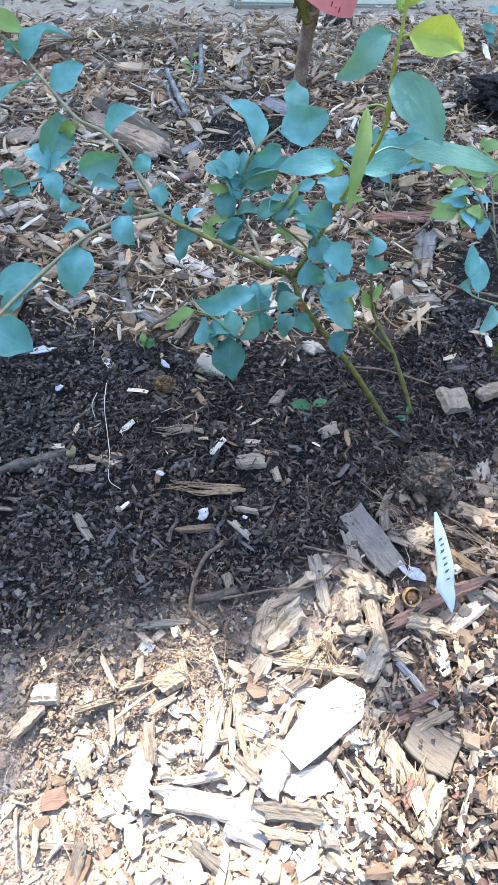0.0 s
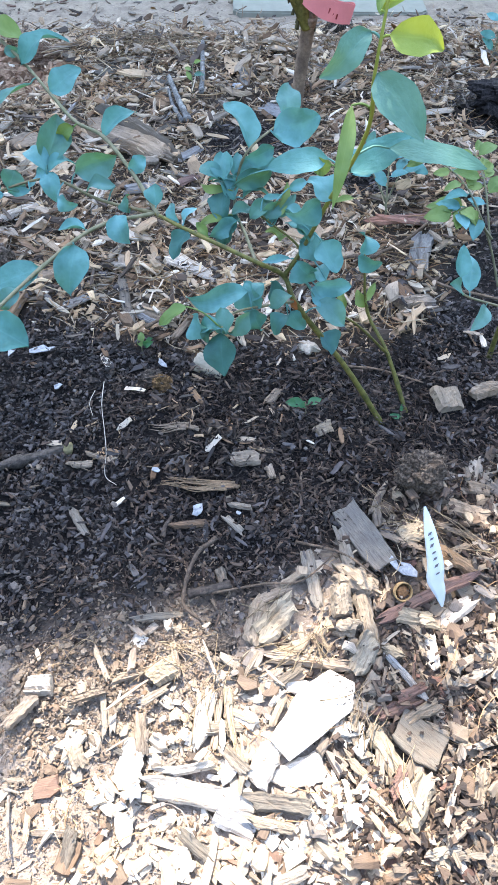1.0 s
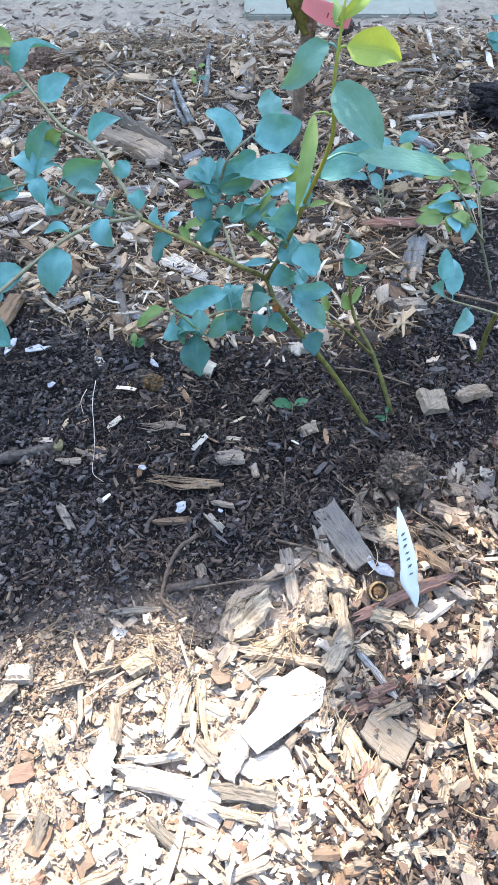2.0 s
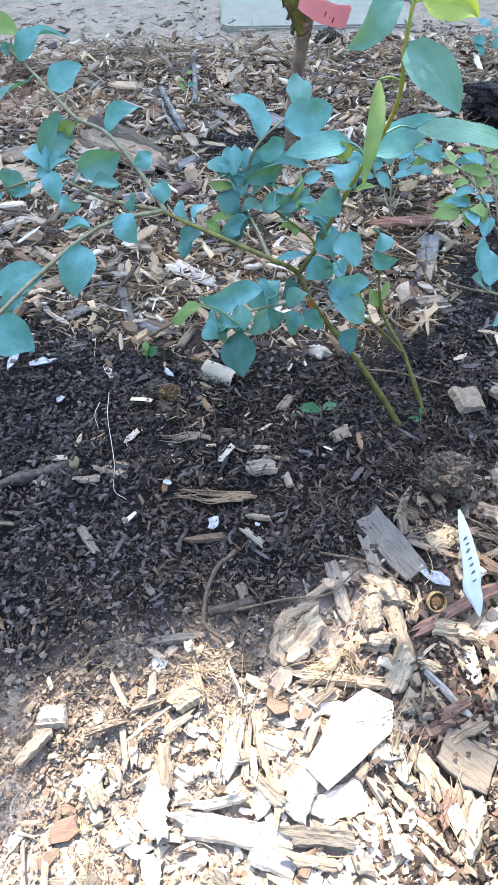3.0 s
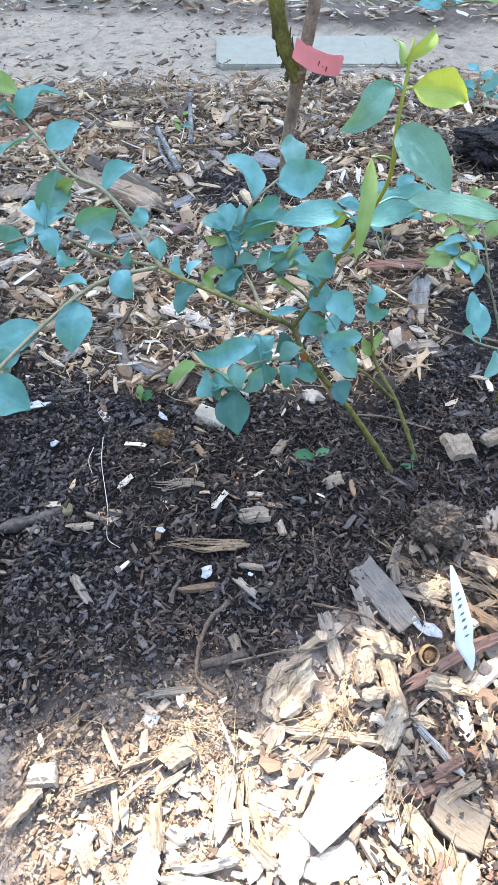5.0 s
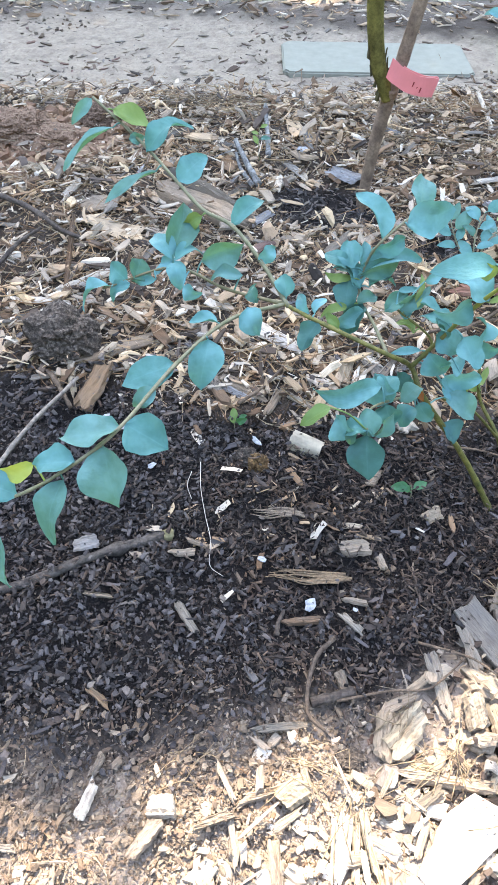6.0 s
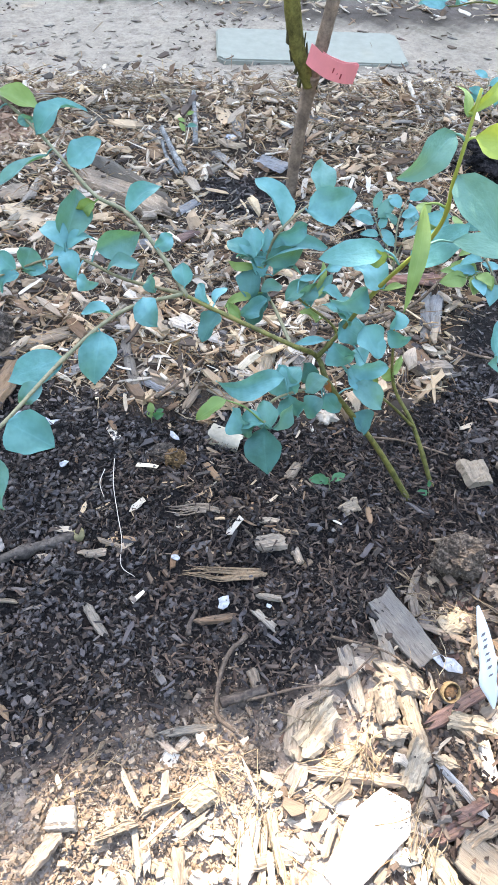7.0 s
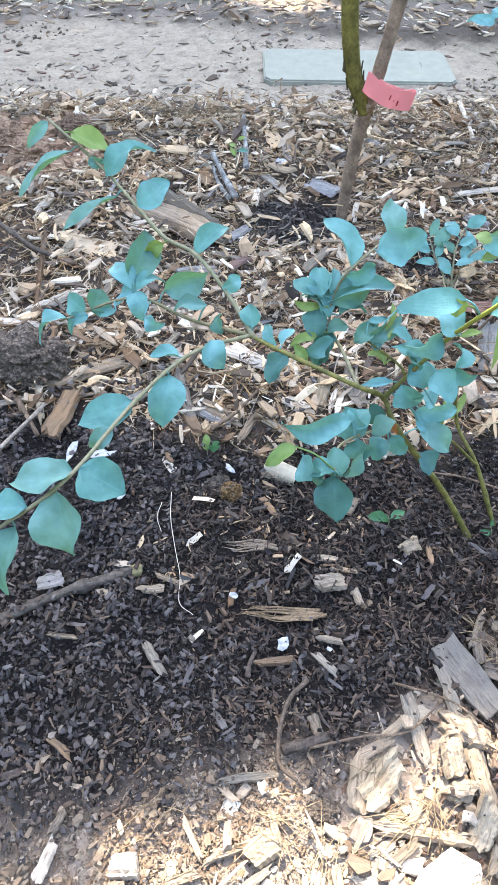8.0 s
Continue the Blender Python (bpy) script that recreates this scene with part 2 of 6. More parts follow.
ROOT = plain("pale_root", (0.50, 0.45, 0.38), 0.7)
TWIG = barky("brown_twig", (0.165, 0.125, 0.095), 260)
BLUE_TWIG = barky("blue_grey_twig", (0.195, 0.202, 0.202), 180, 0.8)
PALE_TWIG = barky("pale_twig", (0.27, 0.242, 0.21), 240, 0.5)
TWIG_DARK = barky("dark_twig", (0.095, 0.080, 0.070), 200)
TAPE = plain("red_tape", (0.74, 0.215, 0.205), 0.4, 0.5, 30, 0.15)
OLIVE_BARK = barky("olive_bark", (0.165, 0.150, 0.045), 120, 0.55)
BROWN_BARK = barky("brown_bark", (0.270, 0.200, 0.150), 190, 0.4)
DARK_BARK = plain("peeling_bark", (0.070, 0.060, 0.026), 0.85, 0.2, 120, 0.4)


# ---- the lie of the ground ----
WAVES = [(rng.uniform(0, math.tau), rng.uniform(0, math.tau), f, a) for f, a in
         ((38, 0.0020), (45, 0.0020), (61, 0.0020), (83, 0.0017), (95, 0.0016), (130, 0.0014), (151, 0.0013), (190, 0.001), (9, 0.0025), (14, 0.002))]


def smooth(a, b, v):
    s = np.clip((v - a) / (b - a), 0, 1)
    return s * s * (3 - 2 * s)


def mound(x, y, cx, cy, rx, ry):
    return np.exp(-(((x - cx) / rx) ** 2 + ((y - cy) / ry) ** 2))


def height(x, y):
    """The height of the ground at a place."""
    x, y = np.asarray(x, float), np.asarray(y, float)
    near = np.exp(-((np.hypot(x, y - 1.3) / 1.9) ** 4))
    h = sum(a * np.sin(f * (x * math.cos(d) + y * math.sin(d)) + p) for d, p, f, a in WAVES) * near
    path = smooth(1.82, 2.04, y) * (1 - smooth(2.5, 2.75, y))
    h = h * (1 - 0.75 * path) - 0.085 * smooth(1.70, 2.06, y)
    soily = smooth(0.40, 0.50, y) * (1 - smooth(0.86, 0.95, y)) * near
    h += soily * sum(a * np.sin(f * (x * math.cos(d + 1) + y * math.sin(d + 1)) + p * 2) for d, p, f, a in WAVES[2:8]) * 1.1
    h -= 0.020 * mound(x, y, 0.085, 1.40, 0.10, 0.09) + 0.045 * mound(x, y, -0.64, 1.66, 0.24, 0.15)
    h += 0.030 * mound(x, y, 0.50, 1.43, 0.13, 0.08)
    return h


def wobble(x, y):
    return 0.007 * np.sin(31 * x + 17 * y) + 0.007 * np.sin(53 * x - 37 * y + 1) + 0.006 * np.sin(97 * x + 71 * y + 2) + 0.004 * np.sin(211 * x - 157 * y)


def kinds(x, y):
    """How far a place is dark soil, red clay and bare path, each from 0 to 1."""
    w = wobble(x, y)
    low = np.interp(x, [-0.7, -0.3, -0.216, -0.146, -0.059, 0.0, 0.094, 0.155, 0.286, 0.6], [0.385, 0.404, 0.421, 0.440, 0.474, 0.496, 0.548, 0.615, 0.68, 0.78])
    top = np.interp(x, [-0.7, -0.314, -0.16, 0.02, 0.153, 0.22, 0.30, 0.5], [0.96, 0.91, 0.865, 0.85, 0.835, 0.86, 0.97, 1.15])
    soft = np.interp(x, [-0.08, 0.02], [0.085, 0.03])
    soil = smooth(-0.02, soft, y - low + w) * smooth(-0.025, 0.03, top - y + w) * (1 - smooth(0.8, 1.5, np.abs(x) + 6 * w))
    for cx, cy, rx, ry in ((0.015, 1.365, 0.105, 0.085), (0.21, 1.23, 0.06, 0.05), (0.50, 1.43, 0.15, 0.095), (0.48, 1.08, 0.16, 0.12), (0.43, 0.97, 0.16, 0.14)):
        soil = np.maximum(soil, smooth(0.30, 0.55, mound(x, y, cx, cy, rx, ry) + 2 * w))
    clay = smooth(0.28, 0.55, mound(x, y, -0.66, 1.64, 0.30, 0.19) + 2 * w)
    path = smooth(1.93, 2.02, y + 1.5 * w) * (1 - smooth(2.44, 2.60, y + 0.10 * np.sin(3 * x) - 2 * w))
    return soil, clay, path


def dusty(x, y):
    """How far the mulch is ground down to tan dust: in front, less beside the soil clod."""
    return 0.7 * smooth(2.45, 2.7, y) * smooth(4.0, 3.0, y) + smooth(0.66, 0.52, y) * (1 - 0.75 * smooth(0.07, 0.15, x) * smooth(0.8, 0.4, np.hypot(x, y - 0.45))) * (1 - 0.8 * smooth(0.5, 1.1, np.hypot(x, y - 0.3)))


def graded(lo, hi, step, far):
    """Grid lines, close together in the middle and wider towards the horizon."""
    c = list(np.arange(lo, hi, step))
    d = step
    while c[-1] < far:
        d *= 1.35
        c.append(c[-1] + d)
    d = step
    while c[0] > -far:
        d *= 1.35
        c.insert(0, c[0] - d)
    return np.array(c)


def mesh_of(name, verts, faces, material, uvs=None, smooth_shade=False):
    """A mesh from arrays: vertices (n, 3), quads (m, 4), and for each vertex a uv."""
    me = bpy.data.meshes.new(name)
    me.vertices.add(len(verts))
    me.vertices.foreach_set("co", np.asarray(verts, np.float32).ravel())
    me.loops.add(faces.size)
    me.loops.foreach_set("vertex_index", faces.astype(np.int32).ravel())
    me.polygons.add(len(faces))
    me.polygons.foreach_set("loop_start", np.arange(0, faces.size, faces.shape[1], dtype=np.int32))
    if uvs is not None:
        me.uv_layers.new(name="UVMap").data.foreach_set("uv", np.asarray(uvs, np.float32)[faces.ravel()].ravel())
    me.materials.append(material)
    me.update(calc_edges=True)
    me.validate()
    me.polygons.foreach_set("use_smooth", np.full(len(me.polygons), smooth_shade))
    return me


def build_ground():
    xs, ys = graded(-1.1, 1.05, 0.012, 400), graded(0.05, 3.0, 0.012, 400)
    X, Y = np.meshgrid(xs, ys)
    Z = height(X, Y) + rng.normal(0, 0.0012, X.shape) * (np.abs(X) < 1.2) * (Y < 3.2) * (Y > 0)
    n, m = X.shape
    i = np.arange(n * m).reshape(n, m)
    faces = np.stack([i[:-1, :-1], i[:-1, 1:], i[1:, 1:], i[1:, :-1]], -1).reshape(-1, 4)
    me = mesh_of("ground", np.stack([X, Y, Z], -1).reshape(-1, 3), faces, GROUND, smooth_shade=True)
    col = me.color_attributes.new("kind_of_ground", "FLOAT_COLOR", "POINT")
    soil, clay, path = kinds(X, Y)
    col.data.foreach_set("color", np.stack([soil, clay, path, dusty(X, Y)], -1).astype(np.float32).ravel())
    tagged(new("ground", me), "garden bed of dark soil and wood mulch beside a sandy path", "ground", kind="structure")


build_ground()


# ---- loose bits that nobody could count ----
def turn_matrices(yaw, pitch, roll):
    cy, sy, cp, sp, cr, sr = np.cos(yaw), np.sin(yaw), np.cos(pitch), np.sin(pitch), np.cos(roll), np.sin(roll)
    o, z = np.ones_like(yaw), np.zeros_like(yaw)
    rz = np.stack([cy, -sy, z, sy, cy, z, z, z, o], -1).reshape(-1, 3, 3)
    ry = np.stack([cp, z, -sp, z, o, z, sp, z, cp], -1).reshape(-1, 3, 3)
    rx = np.stack([o, z, z, z, cr, -sr, z, sr, cr], -1).reshape(-1, 3, 3)
    return rz @ ry @ rx


def crumbs(n, length, width, thick):
    """n small broken bits round the origin: vertices (n, 8, 3) and uvs (n, 8, 2)."""
    v = np.zeros((n, 2, 4, 3))
    taper = np.where(rng.uniform(0, 1, (n, 1)) < 0.5, [[1.0, 0.3]], [[0.75, 1.0]]) * rng.uniform(0.7, 1.1, (n, 2))
    for c, (a, b) in enumerate(((-0.5, 0.5), (0.5, 0.5), (0.5, -0.5), (-0.5, -0.5))):
        v[:, :, c, 0] = np.array([-0.5, 0.5]) * length[:, None] * rng.uniform(0.45, 1.15, (n, 2))
        v[:, :, c, 1] = a * width[:, None] * taper * rng.uniform(0.45, 1.15, (n, 2))
        v[:, :, c, 2] = b * thick[:, None] * rng.uniform(0.4, 1.15, (n, 2))
    uv = np.stack([v[..., 0], v[..., 1] + v[..., 2] * 0.7], -1) + rng.uniform(0, 9, (n, 1, 1, 2))
    return v.reshape(n, 8, 3), uv.reshape(n, 8, 2)


def splinters(n, length, width, thick, bend=0.02, ragged=0.22):
    """n loose splinters round the origin, along x: vertices (n, 20, 3) and uvs (n, 20, 2)."""
    s = np.array([-0.5, -0.28, 0.0, 0.27, 0.5])
    s = s + rng.uniform(-0.06, 0.06, (n, 5))
    wide = rng.uniform(1 - ragged, 1.05, (n, 5))
    wide[:, 0] *= rng.uniform(0.35, 1.05, n)
    wide[:, 4] *= rng.uniform(0.15, 1.0, n)
    shift = rng.normal(0, 0.07, (n, 5)) * width[:, None] + (bend * rng.normal(0, 1, n) * length)[:, None] * (4 * s * s)
    lift = (bend * rng.normal(0, 0.6, n) * length)[:, None] * (4 * s * s)
    skew = rng.normal(0, 0.5, n)
    v = np.zeros((n, 5, 4, 3))
    for c, (a, b) in enumerate(((-0.5, 0.5), (0.5, 0.5), (0.5, -0.5), (-0.5, -0.5))):
        v[:, :, c, 0] = s * length[:, None] + rng.normal(0, 0.05, (n, 5)) * width[:, None] + np.abs(s) ** 3 * 8 * a * skew[:, None] * width[:, None]
        v[:, :, c, 1] = shift + a * wide * width[:, None] * rng.uniform(0.8, 1.1, (n, 5))
        v[:, :, c, 2] = lift + b * thick[:, None] * rng.uniform(0.5, 1.1, (n, 5))
    uv = np.stack([v[..., 0], v[..., 1] + v[..., 2] * 0.7], -1) + rng.uniform(0, 9, (n, 1, 1, 2))
    return v.reshape(n, 20, 3), uv.reshape(n, 20, 2)


def flakes(n, length, width, thick, ragged=0.30):
    """n flat broken flakes round the origin, with uneven outlines: vertices (n, 17, 3) and uvs (n, 17, 2)."""
    a = (np.arange(8) / 8 * math.tau)[None] + rng.uniform(-0.30, 0.30, (n, 8))
    square = 1 / np.maximum(np.abs(np.cos(a)), np.abs(np.sin(a))) ** rng.uniform(0.5, 1.1, (n, 1))
    r = 0.5 * square * rng.uniform(1 - ragged, 1.06, (n, 8))
    r[:, ::4] *= rng.uniform(0.55, 1.2, (n, 2))
    x, y = np.cos(a) * r * length[:, None], np.sin(a) * r * width[:, None]
    bow = rng.normal(0, 0.10, (n, 1)) * (2 * x / length[:, None]) ** 2 * length[:, None]
    v = np.zeros((n, 17, 3))
    v[:, :8, 0], v[:, :8, 1], v[:, :8, 2] = x, y, bow - 0.5 * thick[:, None]
    inset = rng.uniform(0.78, 0.98, (n, 8))
    v[:, 8:16, 0], v[:, 8:16, 1] = x * inset, y * inset
    v[:, 8:16, 2] = bow + thick[:, None] * rng.uniform(0.1, 0.7, (n, 8))
    v[:, 16, 0], v[:, 16, 1] = rng.normal(0, 0.08, n) * length, rng.normal(0, 0.08, n) * width
    v[:, 16, 2] = thick * rng.uniform(0.25, 0.85, n)
    uv = np.stack([v[..., 0], v[..., 1] + v[..., 2] * 0.7], -1) + rng.uniform(0, 9, (n, 1, 2))
    return v, uv


FLAKE = np.array([t for b in range(8) for t in ((b, (b + 1) % 8, 8 + (b + 1) % 8), (b, 8 + (b + 1) % 8, 8 + b), (8 + b, 8 + (b + 1) % 8, 16))])
BOX = np.array([[b, (b + 1) % 4, 4 + (b + 1) % 4, 4 + b] for b in range(4)] + [[0, 3, 2, 1], [4, 5, 6, 7]])[:, ::-1]
RING = np.array([[4 * a + b, 4 * a + (b + 1) % 4, 4 * a + 4 + (b + 1) % 4, 4 * a + 4 + b] for a in range(4) for b in range(4)] + [[0, 3, 2, 1], [16, 17, 18, 19]])[:, ::-1]


def litter(name, places, length, width, thick, material, label, tilt=(12, 20), lift=0.006, bend=0.02, fine=False, flat=False):
    """One heap of loose bits on the ground at those places."""
    n = len(places)
    v, uv = crumbs(n, length, width, thick) if fine else flakes(n, length, width, thick) if flat else splinters(n, length, width, thick, bend)
    turn = turn_matrices(rng.uniform(0, math.tau, n), np.radians(rng.normal(0, tilt[0], n)), np.radians(rng.normal(0, tilt[1], n)))
    v = np.einsum("nij,nkj->nki", turn, v)
    v[..., 0] += places[:, None, 0]
    v[..., 1] += places[:, None, 1]
    v[..., 2] += (height(places[:, 0], places[:, 1]) + thick / 2 + rng.exponential(lift, n) - 0.001)[:, None]
    pattern = BOX if fine else FLAKE if flat else RING
    faces = (pattern[None] + v.shape[1] * np.arange(n)[:, None, None]).reshape(-1, pattern.shape[1])
    return tagged(new(name, mesh_of(name, v.reshape(-1, 3), faces, material, uv.reshape(-1, 2))), label, "mulch", kind="stuff")


def spots(n, x0, x1, y0, y1, keep):
    """About n random places in a rectangle, kept by a chance that depends on the place."""
    p = rng.uniform((x0, y0), (x1, y1), (n, 2))
    rim = np.minimum(np.minimum(p[:, 0] - x0, x1 - p[:, 0]), np.minimum(p[:, 1] - y0, y1 - p[:, 1]))
    soft = np.clip(rim / 0.14, 0, 1) ** 1.5 if x1 - x0 > 0.5 else 1.0
    return p[rng.uniform(0, 1, len(p)) < keep(p[:, 0], p[:, 1]) * soft]


def bare(x, y):
    soil, clay, path = kinds(x, y)
    return 1 - np.maximum(np.maximum(soil, 0.85 * clay), path)


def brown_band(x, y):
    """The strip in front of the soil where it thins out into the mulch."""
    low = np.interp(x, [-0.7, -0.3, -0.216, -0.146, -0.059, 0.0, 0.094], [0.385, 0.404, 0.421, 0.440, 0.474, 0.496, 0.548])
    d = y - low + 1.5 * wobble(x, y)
    # Crumbs thin out on the shaded side, so shade is partly ground colour.
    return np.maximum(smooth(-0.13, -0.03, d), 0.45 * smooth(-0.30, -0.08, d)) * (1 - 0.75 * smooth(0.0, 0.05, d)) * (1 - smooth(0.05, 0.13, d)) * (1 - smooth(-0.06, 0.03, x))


FOOT = []


def clear(x, y, most=0.96):
    """Low where a larger piece lies, so that it is not buried."""
    free = np.ones_like(x)
    for cx, cy, a, b, yaw in FOOT:
        c, s = math.cos(radians(yaw)), math.sin(radians(yaw))
        u, v = (x - cx) * c + (y - cy) * s, -(x - cx) * s + (y - cy) * c
        free = np.where((np.abs(u) < a / 2 + 0.002) & (np.abs(v) < b / 2 + 0.002), 1 - most, free)
    return free


def sized(n, lo, hi, power=2.0):
    return lo + (hi - lo) * rng.uniform(0, 1, n) ** power


def heap(name, p, lo, hi, slim, thin, material, label, power=2.0, **more):
    n = len(p)
    L = sized(n, lo, hi, power)
    W = L * rng.uniform(*slim, n)
    litter(name, p, L, W, np.maximum(0.0008, W * rng.uniform(*thin, n)), material, label, **more)


# ---- parts and simple solids ----
def part(name, bm, material, parent, label="", shade=True):
    """Links a bmesh in world coordinates as one mesh object under a thing or a part."""
    me = bpy.data.meshes.new(name)
    c = sum((v.co for v in bm.verts), Vector()) / max(1, len(bm.verts))
    for v in bm.verts:
        v.co -= c
    bm.to_mesh(me)
    bm.free()
    for p in me.polygons:
        p.use_smooth = shade
    me.materials.append(material)
    ob = new(name, me)
    if parent is not None:
        ob.parent = parent
        ob.matrix_parent_inverse = Matrix.Translation(parent["at"]).inverted()
    ob.matrix_basis = Matrix.Translation(c)
    ob["at"] = tuple(c)
    return tagged(ob, label)


def thing(name, at, label, category, group=""):
    e = new(name)
    e.empty_display_size = 0.02
    e.matrix_basis = Matrix.Translation(at)
    e["at"] = tuple(at)
    return tagged(e, label, category, group)


def spline(pts, n=8):
    """A smooth line through points."""
    p = [Vector(q) for q in pts]
    p = [2 * p[0] - p[1]] + p + [2 * p[-1] - p[-2]]
    out = []
    for a, b, c, d in zip(p, p[1:], p[2:], p[3:]):
        for i in range(n):
            t = i / n
            out.append(0.5 * (2 * b + (c - a) * t + (2 * a - 5 * b + 4 * c - d) * t * t + (3 * b - a - 3 * c + d) * t ** 3))
    return out + [p[-2]]


def tube(bm, line, r0, r1, sides=8, rough=0.0, knots=0.0):
    rings = []
    side = None
    for i, c in enumerate(line):
        d = (line[min(i + 1, len(line) - 1)] - line[max(i - 1, 0)]).normalized()
        side = d.orthogonal() if side is None else (side - d * side.dot(d))
        side.normalize()
        up = d.cross(side)
        r = r0 + (r1 - r0) * i / (len(line) - 1)
        if knots:
            r *= 1 + knots * max(0, math.sin(i * 1.9)) ** 6
        ring = []
        for j in range(sides):
            a = math.tau * j / sides
            rr = r * (1 + rough * noise.noise((c + side * (3 * math.cos(a) * r) + up * (3 * math.sin(a) * r)) * 90))
            ring.append(bm.verts.new(c + side * (rr * math.cos(a)) + up * (rr * math.sin(a))))
        rings.append(ring)
    for a, b in zip(rings, rings[1:]):
        for j in range(sides):
            bm.faces.new((a[j], a[(j + 1) % sides], b[(j + 1) % sides], b[j]))
    bm.faces.new(rings[0][::-1])
    bm.faces.new(rings[-1])
    return bm


def on_ground(x, y, z=0.0):
    return Vector((x, y, float(height(x, y)) + z))


# ---- leaves and shoots ----
def leaf(bm, base, tip, width, normal, fold=0.25, curl=0.12, wave=0.04, seed=0.0, rows=10, twist=0.0):
    """A pointed oval leaf with a folded midrib from base to tip."""
    base, tip = Vector(base), Vector(tip)
    ax = tip - base
    L = ax.length
    ax.normalize()
    n = Vector(normal)
    n = (n - ax * n.dot(ax)).normalized()
    side, up = n.cross(ax), n
    uv = bm.loops.layers.uv.verify()
    cols = (-1.0, -0.62, -0.3, 0.0, 0.3, 0.62, 1.0)
    grid, flat = [], {}
    for i in range(rows + 1):
        u = i / rows
        w = 0.5 * width * max(0.03, (math.sin(math.pi * u ** 0.84) ** 0.66) * (1 - 0.16 * u)) * 1.06 * (1 + 0.04 * math.sin(17 * u + 9 * seed))
        bow = curl * L * (math.sin(math.pi * u) * 0.55 - 0.5 * u * u)
        row = []
        a = twist * (u - 0.5)
        s, n = side * math.cos(a) + up * math.sin(a), up * math.cos(a) - side * math.sin(a)
        for c in cols:
            ripple = wave * width * math.sin(9 * u + 5 * seed + 2 * c) * abs(c)
            p = base + ax * (u * L) + s * (c * w) + n * (bow + abs(c) ** 1.3 * w * fold + ripple)
            v = bm.verts.new(p)
            flat[v] = (u, c)
            row.append(v)
        grid.append(row)
    for a, b in zip(grid, grid[1:]):
        for j in range(len(cols) - 1):
            f = bm.faces.new((a[j], a[j + 1], b[j + 1], b[j]))
            for loop in f.loops:
                loop[uv].uv = flat[loop.vert]
    return bm


def stalked(bm, foot, base, r=0.0007):
    foot, base = Vector(foot), Vector(base)
    if 0.002 < (base - foot).length < 0.05:
        mid = (foot + base) / 2 + Vector((0, 0, 0.15 * (base - foot).length))
        tube(bm, spline([foot, mid, base], 3), r * 1.3, r, 5)


# ---- the young blueberry bush ----
STEMS = {
    "stem": [(0.171, 0.722, -0.010), (0.113, 0.735, 0.085), (0.055, 0.745, 0.165), (0.040, 0.762, 0.190), (0.012, 0.752, 0.215), (-0.052, 0.773, 0.235), (-0.084, 0.784, 0.246)],
    "U": [(-0.080, 0.782, 0.244), (-0.104, 0.813, 0.268), (-0.132, 0.842, 0.288), (-0.160, 0.856, 0.296), (-0.186, 0.885, 0.308), (-0.222, 0.925, 0.325), (-0.267, 0.950, 0.355)],
    "T": [(-0.084, 0.784, 0.246), (-0.138, 0.805, 0.246), (-0.187, 0.815, 0.262), (-0.248, 0.785, 0.260)],
    "M": [(0.012, 0.752, 0.215), (0.002, 0.785, 0.222), (-0.009, 0.820, 0.228), (-0.005, 0.833, 0.258), (0.007, 0.832, 0.284), (0.040, 0.856, 0.299)],
    "N": [(0.040, 0.762, 0.190), (0.054, 0.766, 0.219), (0.016, 0.775, 0.250)],
    "R": [(0.040, 0.762, 0.190), (0.055, 0.758, 0.223), (0.072, 0.735, 0.290), (0.087, 0.690, 0.372), (0.085, 0.682, 0.415), (0.088, 0.690, 0.460)],
    "Q": [(0.203, 0.735, -0.015), (0.169, 0.780, 0.060), (0.142, 0.810, 0.100), (0.130, 0.825, 0.168)],
    "K": [(0.169, 0.780, 0.060), (0.120, 0.770, 0.120), (0.077, 0.751, 0.157)],
    "C": [(0.050, 0.745, 0.172), (-0.005, 0.700, 0.200), (-0.018, 0.655, 0.222)],
    "W": [(-0.084, 0.784, 0.246), (-0.134, 0.755, 0.251), (-0.177, 0.706, 0.244), (-0.215, 0.642, 0.238), (-0.254, 0.624, 0.212), (-0.298, 0.611, 0.189), (-0.353, 0.610, 0.163)],
}
RADII = {"stem": (0.0033, 0.0016), "U": (0.0020, 0.0013), "T": (0.0018, 0.0009), "M": (0.0017, 0.0010), "N": (0.0016, 0.0009),
         "R": (0.0023, 0.0009), "Q": (0.0029, 0.0012), "K": (0.0016, 0.0009), "C": (0.0014, 0.0009), "W": (0.0018, 0.0013)}
bush = thing("blueberry_bush", (0.18, 0.725, 0.0), "young blueberry bush with blue-green leaves on olive stems in dark soil", "bush")
limb, limb_line = {}, {}
for key, pts in STEMS.items():
    line = spline(pts, 7)
    limb_line[key] = line
    bm = tube(bmesh.new(), line, *RADII[key], 9, 0.12, 0.25)
    main = key in ("stem", "Q")
    limb[key] = part("stem" if main else "branch", bm, LIME_SHOOT if key == "R" else STEM if main or key in ("K", "N") else DULL_SHOOT if key == "T" else SHOOT, bush, "olive-green main stem" if main else "pale green side shoot")
dice = random.Random(4)


